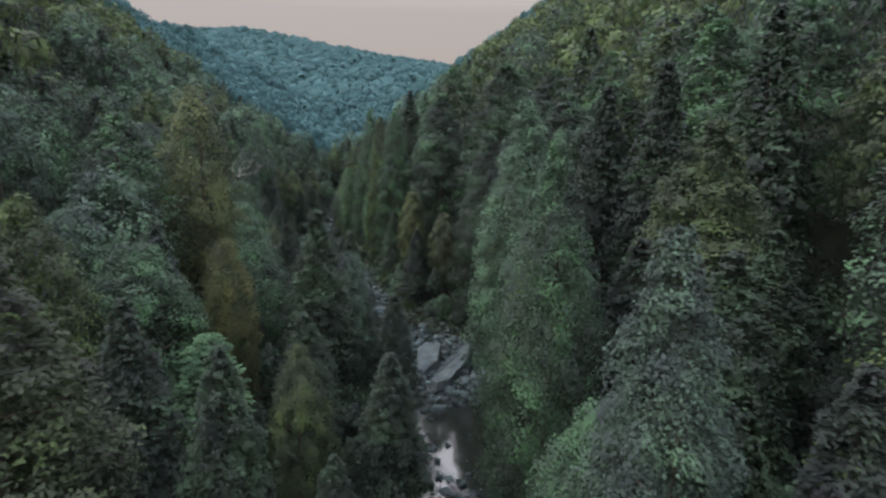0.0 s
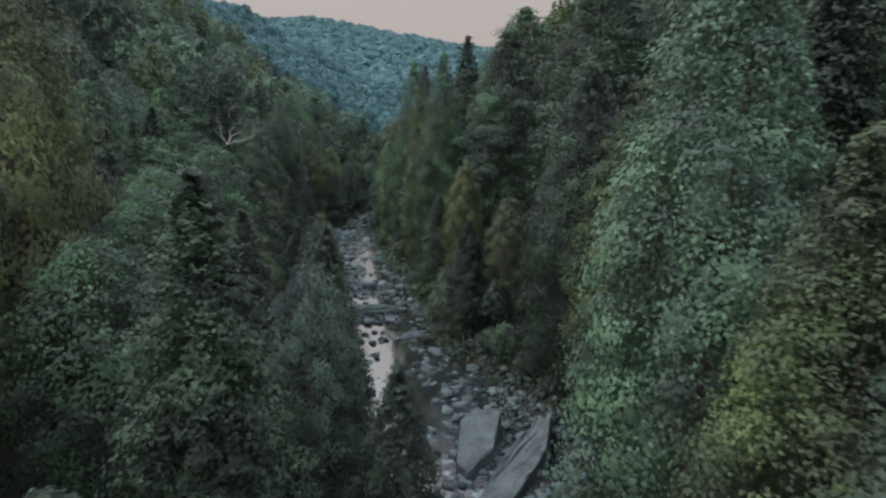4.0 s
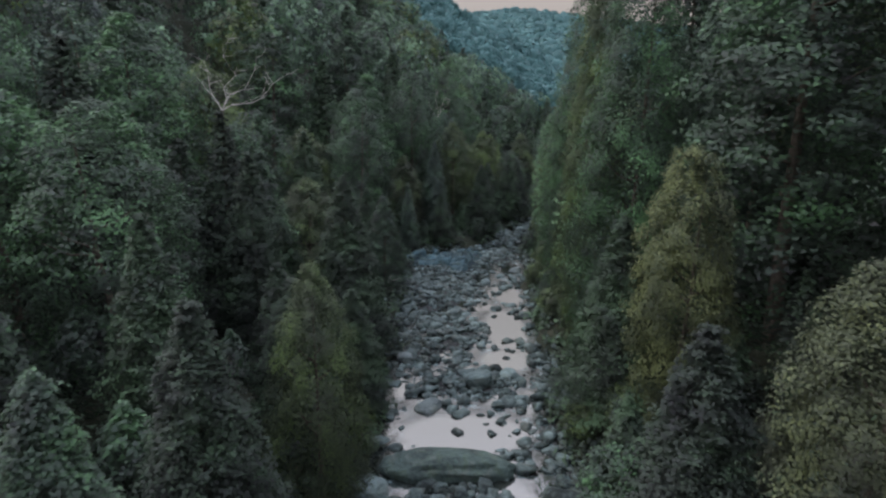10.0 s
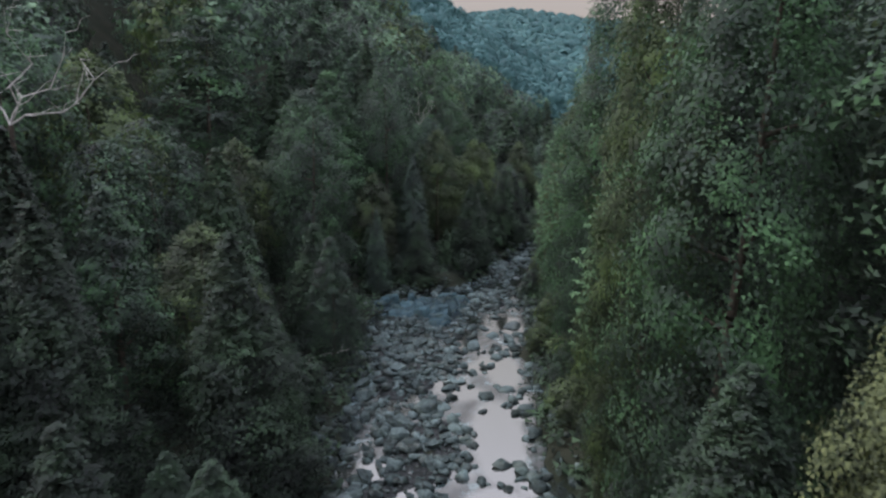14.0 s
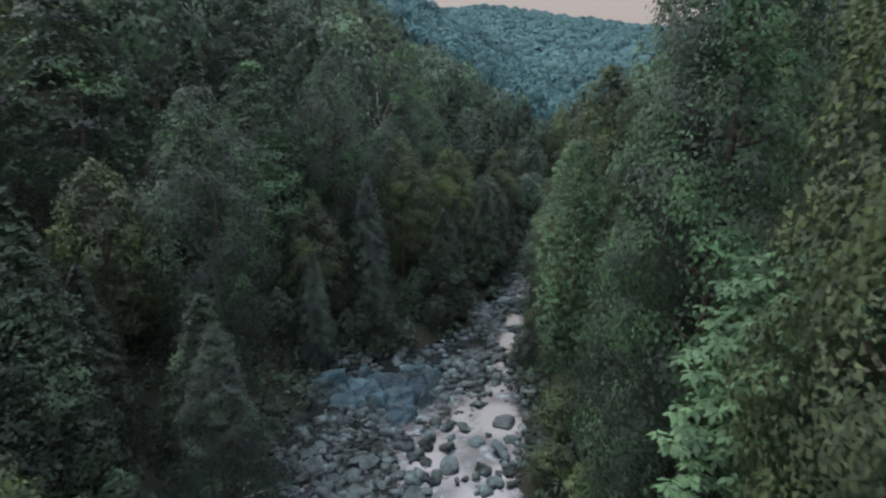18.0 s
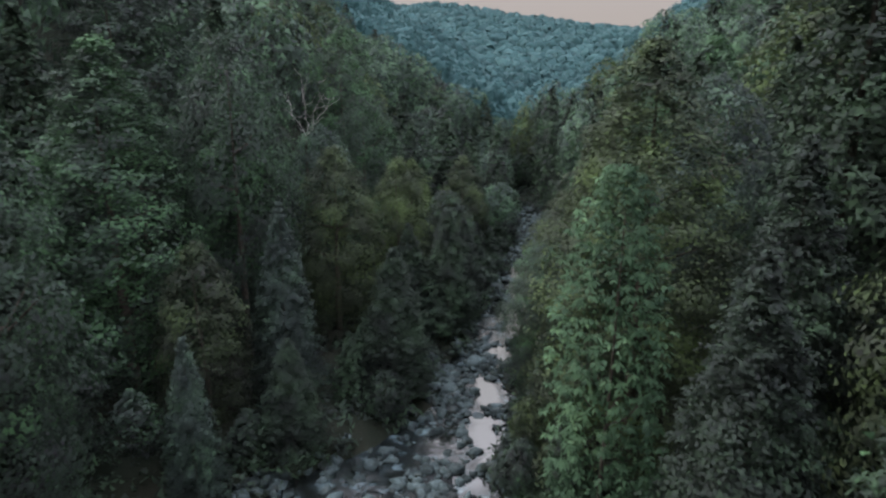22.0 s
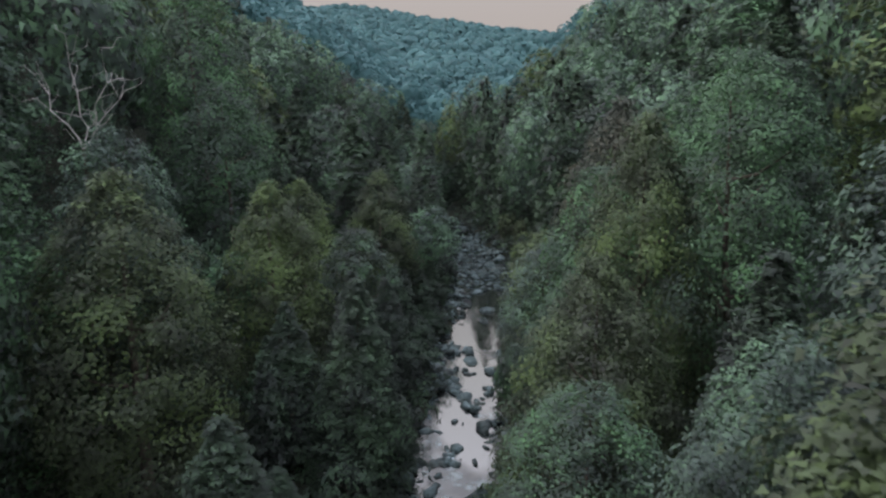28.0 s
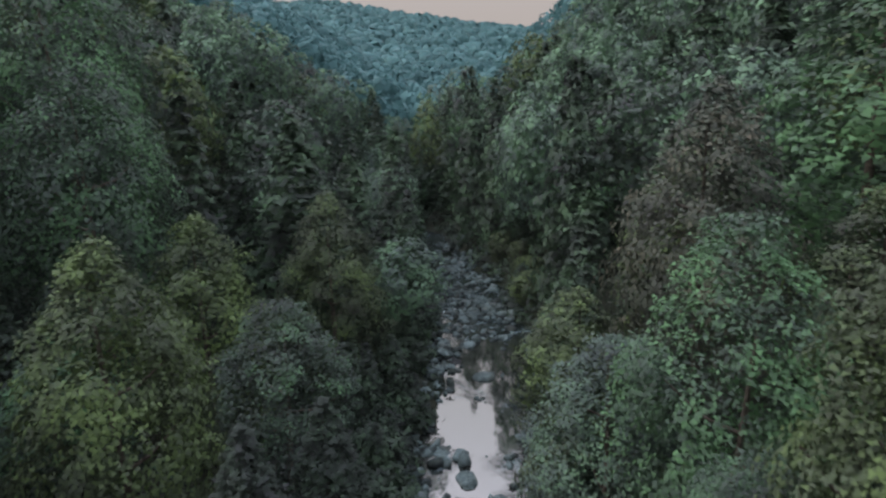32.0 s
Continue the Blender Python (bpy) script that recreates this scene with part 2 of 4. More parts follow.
# calm pools kept free of stones: x, y, half width, half length
POOLS = [(-1.4, 40.4, 2.2, 5.6), (1.0, 83.0, 2.8, 1.7), (-0.8, 63.2, 1.7, 4.0), (-0.4, 70.4, 2.2, 3.6), (0.6, 76.0, 1.8, 1.3), (-2.6, 55.0, 1.7, 2.4), (4.0, 96.8, 1.2, 3.6), (4.9, 104.4, 0.9, 2.2),
         (5.9, 112.3, 1.0, 1.6), (3.6, 91.5, 1.3, 1.4), (1.4, 44.4, 3.4, 2.2), (6.9, 50.6, 0.8, 3.4), (12.4, 139.6, 1.0, 3.4), (14.5, 145.0, 1.1, 2.6), (16.7, 150.8, 2.0, 2.6),
         (20.2, 156.4, 2.4, 4.2), (7.8, 122.0, 0.6, 2.0), (8.6, 127.5, 0.6, 2.2)]
# banks of gravel that rise over the water: x, y, half width, half length
BARS = [(-1.0, 106.5, 3.4, 9.0), (6.4, 57.5, 2.8, 5.5), (1.0, 88.4, 3.2, 2.2), (3.4, 51.2, 2.6, 4.2), (5.6, 84.0, 1.0, 9.0), (0.6, 78.0, 2.4, 1.3), (0.2, 96.0, 2.6, 5.0),
        (-1.5, 92.0, 1.6, 2.5), (5.0, 118.0, 1.6, 3.5), (6.6, 127.0, 1.0, 4.0), (9.0, 132.0, 0.8, 3.0), (12.9, 145.5, 0.7, 3.0), (17.8, 159.0, 1.0, 3.0), (22.0, 168.5, 2.0, 4.5)]


def edges(y):
    ys = [y + k for k in (-3, -1.5, 0, 1.5, 3)]
    y = np.asarray(y, float)
    wave = 0.45 * np.sin(0.62 * y) + 0.3 * np.sin(1.7 * y + 1.0)
    other = 0.45 * np.sin(0.55 * y + 2.0) + 0.3 * np.sin(1.45 * y)
    return np.mean([np.interp(v, RIVER_Y, RIVER_L) for v in ys], 0) + wave, np.mean([np.interp(v, RIVER_Y, RIVER_R) for v in ys], 0) + other


def rough(x, y, s):
    return np.sin(x * s + 1.3 * np.sin(y * s * 0.7)) * np.cos(y * s * 0.9 + 1.1 * np.sin(x * s * 0.6))


def land(x, y):
    """Height of the ground; the water stands at 0."""
    x, y = np.asarray(x, float), np.asarray(y, float)
    lo, hi = edges(y)
    el, er = lo - x, x - hi
    inside = np.minimum(-el, -er)
    bed = -0.12 - 0.35 * np.clip(inside / 2.5, 0, 1)
    for bx, by, w, q in BARS:
        bed = np.maximum(bed, 0.10 - 0.42 * (((x - bx) / w) ** 2 + ((y - by) / q) ** 2) + 0.10 * rough(x, y, 1.7))
    left = 0.7 * np.clip(el, 0, 1.5) + 0.30 * np.clip(el - 1.5, 0, 14) + 0.62 * np.clip(el - 15.5, 0, 90) + 0.15 * np.clip(el - 105, 0, 300)
    right = 0.8 * np.clip(er, 0, 1.5) + 0.5 * np.clip(er - 1.5, 0, 14) + 0.66 * np.clip(er - 15.5, 0, 80) + 0.15 * np.clip(er - 95, 0, 300)
    z = np.where(inside > 0, bed, np.maximum(left, right))
    away = np.clip(np.minimum(np.abs(el), np.abs(er)) / 30, 0, 1)
    z = z + np.where(inside > 0, 0, away * (3.0 * rough(x, y, 0.06) + 5 * rough(x, y, 0.021)))
    top = 241 - 0.105 * np.clip(x - 154, 0, 3000) - 0.035 * np.clip(154 - x, 0, 3000) + 5 * rough(x, y, 0.008)
    s = np.clip((y - 380) / 1450, 0, 1)
    ridge = top * s * s * (3 - 2 * s) + 4 * s * rough(x, y, 0.02)
    return np.where(s > 0, np.maximum(np.minimum(z, 96 + 0.05 * z), ridge), np.minimum(z, 96 + 0.05 * z))


def sheet(name, xs, ys, height, mat):
    gx, gy = np.meshgrid(xs, ys)
    gz = height(gx, gy)
    co = np.stack([gx, gy, gz], -1).reshape(-1, 3)
    nx, ny = len(xs), len(ys)
    i = (np.arange(ny - 1)[:, None] * nx + np.arange(nx - 1)).ravel()
    faces = np.stack([i, i + 1, i + nx + 1, i + nx], 1)
    me = bpy.data.meshes.new(name)
    me.from_pydata(co.tolist(), [], faces.tolist())
    me.polygons.foreach_set("use_smooth", [True] * len(me.polygons))
    me.materials.append(mat)
    return new(name, me)


def spaced(*parts):
    out = [np.arange(a, b, s) for a, b, s in parts]
    return np.concatenate(out + [np.array([parts[-1][1]])])


ground = sheet("ground", spaced((-2400, -600, 200), (-600, -300, 40), (-300, -60, 12), (-60, -22, 3), (-22, 30, 0.7), (30, 80, 3), (80, 320, 12), (320, 1100, 40), (1100, 2600, 250)),
               spaced((-1500, -60, 120), (-60, 20, 4), (20, 180, 1.0), (180, 300, 6), (300, 2100, 40), (2100, 3600, 250)), land, SOIL)
tagged(ground, "dark leaf-littered soil of a steep wooded valley", "ground", kind="structure")


def ribbon(name, ys, z, mat, grow=0.0):
    lo, hi = edges(ys)
    u = np.linspace(0, 1, 41)
    co, faces = [], []
    for k, y in enumerate(ys):
        for v in u:
            x = lo[k] - grow + (hi[k] - lo[k] + 2 * grow) * v
            co.append((x, y, z if not callable(z) else float(z(x, y))))
    for k in range(len(ys) - 1):
        for j in range(40):
            i = k * 41 + j
            faces.append((i, i + 1, i + 42, i + 41))
    me = bpy.data.meshes.new(name)
    me.from_pydata(co, [], faces)
    me.polygons.foreach_set("use_smooth", [True] * len(me.polygons))
    me.materials.append(mat)
    return new(name, me)


water = ribbon("water", spaced((-60, 20, 4), (20, 180, 0.35), (180, 201, 3)), 0.0, WATER, 0.25)
co = np.zeros(3 * len(water.data.vertices))
water.data.vertices.foreach_get("co", co)
co = co.reshape(-1, 3)
broken = np.clip(0.72 + 0.75 * rough(co[:, 0], co[:, 1], 1.05) + 0.5 * rough(co[:, 1], co[:, 0], 2.1), 0.05, 1)
for px, py, w, q in POOLS:
    broken = np.minimum(broken, np.clip((((co[:, 0] - px) / w) ** 2 + ((co[:, 1] - py) / q) ** 2 - 0.9) / 0.7, 0.03, 1))
water.data.attributes.new("broken", "FLOAT", "POINT").data.foreach_set("value", broken.astype(np.float32))
tagged(water, "shallow clear stream water mirroring a pale sky", "water", kind="structure")
riverbed = ribbon("riverbed", spaced((-60, 20, 4), (20, 180, 0.5), (180, 201, 3)), lambda x, y: float(land(x, y)) + 0.04, BED, -0.12)
tagged(riverbed, "stony brown bed of the stream", "riverbed", kind="structure")


# ---- trees ----
rng = np.random.default_rng(7)


def cards(centres, normals, size, aspect=0.55, jitter=0.7, droop=0.0):
    """Leaves facing roughly along the normals, one pointed triangle each.
    The last three columns carry the bough's own normal, so that a crown is lit as soft masses."""
    k = len(centres)
    soft_n = normals / (np.linalg.norm(normals, axis=1)[:, None] + 1e-9)
    nrm = normals + rng.normal(0, jitter, (k, 3))
    nrm /= np.linalg.norm(nrm, axis=1)[:, None] + 1e-9
    a = rng.normal(0, 1, (k, 3))
    a[:, 2] -= droop
    a -= (a * nrm).sum(1)[:, None] * nrm
    a /= np.linalg.norm(a, axis=1)[:, None] + 1e-9
    b = np.cross(nrm, a)
    s = size * rng.uniform(0.65, 1.35, k)[:, None]
    v = np.stack([centres - a * s * 0.45 + b * s * aspect * 0.55, centres - a * s * 0.45 - b * s * aspect * 0.55, centres + a * s * 0.62], 1).reshape(-1, 3)
    return np.hstack([v, np.repeat(soft_n, 3, 0)]), np.arange(3 * k).reshape(-1, 3)


def tri_mesh(name, v, f, mat, smooth=False):
    v = np.asarray(v, float)
    me = bpy.data.meshes.new(name)
    me.vertices.add(len(v)); me.vertices.foreach_set("co", np.asarray(v[:, :3], np.float32).ravel())
    me.loops.add(3 * len(f)); me.loops.foreach_set("vertex_index", np.asarray(f, np.int32).ravel())
    me.polygons.add(len(f)); me.polygons.foreach_set("loop_start", np.arange(0, 3 * len(f), 3, dtype=np.int32))
    me.update(calc_edges=True)
    if smooth or v.shape[1] == 6:
        me.polygons.foreach_set("use_smooth", [True] * len(f))
    if v.shape[1] == 6:
        me.attributes.new("custom_normal", "FLOAT_VECTOR", "POINT").data.foreach_set("vector", np.asarray(v[:, 3:], np.float32).ravel())
    me.materials.append(mat)
    return me


def tube(path, radii, sides=7):
    """A tapered limb along a path."""
    path = [Vector(p) for p in path]
    v, f = [], []
    for k, p in enumerate(path):
        d = (path[min(k + 1, len(path) - 1)] - path[max(k - 1, 0)]).normalized()
        q = d.to_track_quat("Z", "Y")
        for j in range(sides):
            a = 2 * math.pi * j / sides
            v.append(tuple(p + q @ Vector((math.cos(a), math.sin(a), 0)) * radii[k]))
    for k in range(len(path) - 1):
        for j in range(sides):
            a, b2 = k * sides + j, k * sides + (j + 1) % sides
            f += [(a, b2, b2 + sides), (a, b2 + sides, a + sides)]
    return v, f


def part(name, mesh, parent, label=""):
    ob = new(name, mesh)
    ob.parent = parent
    return tagged(ob, label)


def wood(tree, height, spread, limbs, base, mat=BARK, lean=0.4):
    top = Vector((rng.normal(0, lean), rng.normal(0, lean), height * 0.9))
    pts = [Vector((0, 0, -0.6)), Vector((0.05, 0, height * 0.25)), top * 0.6, top]
    v, f = tube(pts, [base * 1.25, base * 0.85, base * 0.5, 0.03])
    part("trunk", tri_mesh("trunk", v, f, mat, True), tree)
    for k in range(limbs):
        h = height * rng.uniform(0.35, 0.8)
        a = k * 2.4 + rng.uniform(-0.4, 0.4)
        reach = spread * rng.uniform(0.55, 0.9) * (1.15 - h / height * 0.6)
        s = top * (h / height)
        e = s + Vector((math.cos(a) * reach, math.sin(a) * reach, reach * 0.5))
        m = (s + e) / 2 + Vector((0, 0, -0.12 * reach))
        v, f = tube([s, m, e], [base * 0.38, base * 0.25, 0.02], 5)
        part("limb", tri_mesh("limb", v, f, mat, True), tree)


def envelope(q, form):
    """Outline of a crown: half width at the height q of the crown, 0 at its foot and 1 at its tip."""
    if form == "cone":
        return max(0.03, (1 - q) ** 0.72)
    if form == "egg":
        return 0.8 + q if q < 0.2 else max(0.02, 1 - ((q - 0.2) / 0.81) ** 2.1) ** 0.75
    return 0.70 + 0.30 * q / 0.38 if q < 0.38 else math.sqrt(max(0.004, 1 - ((q - 0.38) / 0.621) ** 2))


def crown_lobes(height, spread, lobes, per, leaf, low=0.1, form="dome", lump=0.22, flat=0.75, fringe=0.14, aspect=0.8, sparkle=0.24):
    """Leaves on the outsides of many rounded boughs, which together fill a dome or a cone."""
    V, F, k0 = [], [], 0
    for k in range(lobes):
        q = ((k + 0.5) / lobes) ** 0.9
        wide = envelope(q, form)
        a = k * 2.39996 + rng.uniform(-0.45, 0.45)
        r = spread * lump * rng.uniform(0.7, 1.25) * (0.45 + 0.55 * wide)
        rr = max(0.0, wide * spread - 0.7 * r) * rng.choice([0.72, 0.92, 1.0, 1.1])
        out = np.array([math.cos(a), math.sin(a), 0.0])
        c = out * rr + [0, 0, min((low + (1 - low) * q) * height + rng.normal(0, 0.012) * height, height - r * flat)]
        env = out * (1.05 - 0.8 * q) + [0, 0, -0.75 + 1.9 * q]
        env /= np.linalg.norm(env)
        n = max(12, int(per * (r / (spread * lump)) ** 2))
        d = rng.normal(0, 1, (n, 3))
        d = d / np.linalg.norm(d, axis=1)[:, None] + env * 0.4 + out * 0.25 + [0, 0, 0.3]
        d /= np.linalg.norm(d, axis=1)[:, None]
        reach = 1.0 - np.abs(rng.normal(0, 0.22, n))
        loose = rng.uniform(0, 1, n) < fringe
        reach[loose] = rng.uniform(1.0, 1.5, loose.sum())
        p = c + d * r * reach[:, None] * [1, 1, flat]
        p[:, 2] -= 0.22 * np.clip((p - c) @ out, -r, r)
        v, f = cards(p, d * 0.6 + env * 0.9 + rng.normal(0, sparkle, (n, 3)), leaf, aspect, jitter=0.24, droop=0.3)
        V.append(v); F.append(f + k0); k0 += len(v)
    return inner_leaves(V, F, k0, height, spread, low, form, leaf, int(0.75 * lobes * per))


def inner_leaves(V, F, k0, height, spread, low, form, leaf, count):
    """Leaves all through the outer half of a crown, in uneven patches."""
    q = rng.uniform(0.0, 1.0, count) ** 1.1
    a = rng.uniform(0, 6.28, count)
    wave = 0.10 * np.sin(3 * a + 9 * q) + 0.08 * np.sin(5 * a - 23 * q + 1.0) + 0.06 * np.sin(2 * a + 41 * q)
    r = spread * np.array([envelope(x, form) for x in q]) * (1.0 + wave - np.abs(rng.normal(0, 0.24, count)))
    p = np.stack([np.cos(a) * r, np.sin(a) * r, (low + (0.97 - low) * q) * height], 1)
    p[:, 2] += 0.02 * height * np.sin(4 * a + 30 * q)
    v, f = cards(p, np.stack([np.cos(a) * (1.1 - q), np.sin(a) * (1.1 - q), -0.75 + 1.9 * q + 3.0 * wave], 1) + rng.normal(0, 0.16, (count, 3)), leaf, 0.7, jitter=0.3, droop=0.3)
    V.append(v); F.append(f + k0)
    return np.concatenate(V), np.concatenate(F)


def crown_fir(height, spread, tiers, arms, per, leaf):
    """Drooping flat sprays in tiers round the stem."""
    V, F, k0 = [], [], 0
    for k in range(tiers):
        u = (k + 0.3) / tiers
        h = height * (0.08 + 0.92 * u)
        reach = spread * (1.02 - u) ** 0.66
        for j in range(arms if u < 0.75 else max(3, arms - 3)):
            a = j * 2 * math.pi / arms + k * 1.1 + rng.uniform(-0.35, 0.35)
            rr = reach * rng.uniform(0.65, 1.12)
            m = max(4, int(per * rr / spread))
            s = rng.uniform(0.12, 1, m) ** 0.75
            w = rng.normal(0, 0.16, m) * rr * (1.1 - s * 0.6)
            x = np.cos(a) * s * rr - np.sin(a) * w
            y = np.sin(a) * s * rr + np.cos(a) * w
            z = h - 0.28 * rr * s ** 1.5 + rng.normal(0, 0.05, m) + 0.10 * rr * s
            v, f = cards(np.stack([x, y, z], 1), np.stack([0.7 * s * math.cos(a), 0.7 * s * math.sin(a), -0.1 + 0.95 * u + 0.35 * s], 1) + rng.normal(0, 0.12, (m, 3)), leaf * 1.2, 0.42, jitter=0.25, droop=0.6)
            V.append(v); F.append(f + k0); k0 += len(v)
    return inner_leaves(V, F, k0, height, spread, 0.06, "cone", leaf, tiers * arms * per // 4)


def crown_whorls(height, spread, twigs, leaf):
    """Big leaves in star-shaped whorls at the twig ends."""
    V, F, k0 = [], [], 0
    for k in range(twigs):
        u = (k + 0.5) / twigs
        h = 0.25 + 0.75 * u
        a = k * 2.39996 + rng.uniform(-0.5, 0.5)
        rr = spread * math.sqrt(max(0.05, 1 - (2 * u - 0.75) ** 2 / 1.6)) * rng.uniform(0.6, 1.1)
        c = np.array([math.cos(a) * rr, math.sin(a) * rr, h * height])
        m = 7
        b = np.arange(m) * 2 * math.pi / m + rng.uniform(0, 6)
        out = np.stack([np.cos(b), np.sin(b), np.full(m, -0.25) + rng.normal(0, 0.15, m)], 1)
        side = np.stack([-np.sin(b), np.cos(b), np.zeros(m)], 1)
        s = leaf * rng.uniform(0.75, 1.2, m)[:, None]
        base, mid, tip = c + out * 0.03, c + out * s * 0.6 + [0, 0, 0.06 * leaf], c + out * s - [0, 0, 0.14 * leaf]
        v = np.stack([base, mid + side * s * 0.26 - [0, 0, 0.05 * leaf], tip, mid - side * s * 0.26 - [0, 0, 0.05 * leaf], mid], 1).reshape(-1, 3)
        soft_n = np.array([math.cos(a) * 0.6, math.sin(a) * 0.6, 0.8])
        v = np.hstack([v, np.repeat((out * 0.5 + soft_n) / np.linalg.norm(out * 0.5 + soft_n, axis=1)[:, None], 5, 0)])
        i = np.arange(m)[:, None] * 5
        f = np.concatenate([i + [0, 4, 1], i + [1, 4, 2], i + [2, 4, 3], i + [3, 4, 0]], 0)
        V.append(v); F.append(f + k0); k0 += len(v)
    return inner_leaves(V, F, k0, height, spread, 0.1, "dome", 0.2, 1800)


def new_tree(name, label, group, category="tree"):
    return tagged(new(name), label, category, group)


KINDS = {}


def keep(key, tree, height, spread):
    KINDS[key] = (tree, height, spread)
    tree.matrix_basis = Matrix.Translation((0, 0, -400))


def broad(key, label, mat, lods, height=12.0, spread=3.6, low=0.1, more=1.0, **kw):
    for lod in lods:
        lobes, per, leaf = ((120, 215, 0.105), (100, 130, 0.14), (70, 70, 0.195), (34, 33, 0.32))[lod]
        v, f = crown_lobes(height, spread, int(lobes * more), per, leaf, low=(low, low, max(low, 0.25), max(low, 0.42))[lod], **kw)
        if lod == 3:
            FAR_KINDS.setdefault(mat, []).append((v, f, height, spread))
            continue
        tree = new_tree("broadleaf_tree", label, "broadleaf trees on the valley sides")
        wood(tree, height, spread, (7, 4, 0)[lod], 0.2)
        part("crown", tri_mesh("crown", v, f, mat), tree)
        keep((key, lod), tree, height, spread)


def fir(key, label, lods, height=12.0, spread=2.7, mat=None):
    for lod in lods:
        tiers, arms, per, leaf = ((36, 12, 110, 0.115), (32, 11, 72, 0.15), (26, 10, 44, 0.21), (18, 8, 20, 0.36))[lod]
        v, f = crown_fir(height, spread, tiers, arms, per, leaf)
        if lod == 3:
            FAR_KINDS.setdefault(NEEDLE_AND_SHADE, []).append((v, f, height, spread))
            continue
        tree = new_tree("hemlock_tree", label, "hemlocks on the valley sides")
        wood(tree, height, spread, 0, 0.17, lean=0.05)
        part("crown", tri_mesh("crown", v, f, mat or NEEDLE_AND_SHADE), tree)
        keep((key, lod), tree, height, spread)


FAR_KINDS = {}
broad("oak", "full dark green broadleaf tree on the valley side", LEAF, (0, 1, 2, 3), low=0.1, lump=0.25)
broad("maple", "tall green broadleaf tree with rounded boughs", LEAF, (0, 1, 2, 3), 14.0, 3.4, low=0.05)
broad("spire", "pointed green broadleaf tree with layered boughs", LEAF, (0, 1, 2, 3), 12.0, 3.2, low=0.08, form="cone", lump=0.2)
broad("birch", "olive green broadleaf tree with a fine-leaved crown", LEAF_OLIVE, (0, 1, 2, 3), 11.0, 3.2, low=0.05, form="egg", lump=0.19, fringe=0.3)
broad("pale", "grey-green broadleaf tree with a pale crown", LEAF_PALE, (0, 1, 2, 3), 12.0, 3.3, low=0.05, lump=0.21, fringe=0.22)
broad("tall", "tall green broadleaf tree leaning over the stream", LEAF, (0, 1, 2), 19.0, 3.0, low=0.04, more=1.5, form="egg", lump=0.25)
broad("tall_olive", "tall olive green broadleaf tree beside the stream", LEAF_OLIVE, (0, 1, 2), 18.0, 2.9, low=0.04, more=1.5, form="egg", lump=0.22, fringe=0.25)
broad("tall_pale", "tall grey-green broadleaf tree beside the stream", LEAF_PALE, (0, 1, 2), 18.0, 2.9, low=0.04, more=1.5, form="egg", lump=0.23, fringe=0.2)
broad("gold", "broadleaf tree turning yellow in early autumn", LEAF_GOLD, (0, 1), 12.0, 3.0, low=0.15, fringe=0.3)
broad("amber", "yellow-green broadleaf tree in early autumn", LEAF_AMBER, (0, 1, 2), 12.0, 3.0, low=0.08, lump=0.2, fringe=0.35)
broad("rust", "broadleaf tree with rusty early autumn leaves", LEAF_RUST, (0, 1, 2), 12.0, 3.2, low=0.2, form="egg", lump=0.22, fringe=0.25)
fir("fir", "dark green hemlock with drooping tiers of boughs", (0, 1, 2, 3))
fir("spruce", "pointed light green spruce beside the stream", (0, 1), mat=LEAF_PALE)
tree = new_tree("magnolia_tree", "magnolia with big pale green leaves in whorls", "magnolias beside the stream")
wood(tree, 12.0, 2.5, 5, 0.13)
v, f = crown_whorls(12.0, 2.6, 480, 0.34)
part("crown", tri_mesh("crown", v, f, LEAF_BIG), tree)
keep(("magnolia", 0), tree, 12.0, 2.6)
# left-bank shrubs: shade of overhanging trees put into their dark colour
for key, mat, word in (("bush_dark", NEEDLE_AND_SHADE, "dark green"), ("bush", LEAF, "green"), ("bush_olive", LEAF_OLIVE, "olive green")):
    tree = new_tree("riverside_shrub", f"low {word} leafy shrub on the stony bank", "shrubs along the stream", "shrub")
    wood(tree, 2.6, 1.4, 3, 0.05, lean=0.1)
    v, f = crown_lobes(2.6, 1.6, 26, 70, 0.15, low=0.08, fringe=0.3)
    part("crown", tri_mesh("crown", v, f, mat), tree)
    keep((key, 0), tree, 2.6, 1.6)

EYES = np.array([r[1] for r in PATH])
PLACED = []


def plant(key, lod, x, y, top=None, height=None, spread=None, turn=None):
    """Stand a tree at x, y with its tip at the height top."""
    while (key, lod) not in KINDS:
        lod -= 1
    tree, h0, s0 = KINDS[(key, lod)]
    g = float(land(x, y))
    h = height or max(2.0, top - g)
    w = (spread or s0 * (h / h0) ** 0.8) / s0
    turn = rng.uniform(0, 360) if turn is None else turn
    m = Matrix.Translation((x, y, g - 0.05)) @ pose(0, 0, 0, 0, 0, turn).to_4x4() @ Matrix.Diagonal((w, w, h / h0, 1))
    PLACED.append((x, y, s0 * w))
    return copy_thing(tree, m)


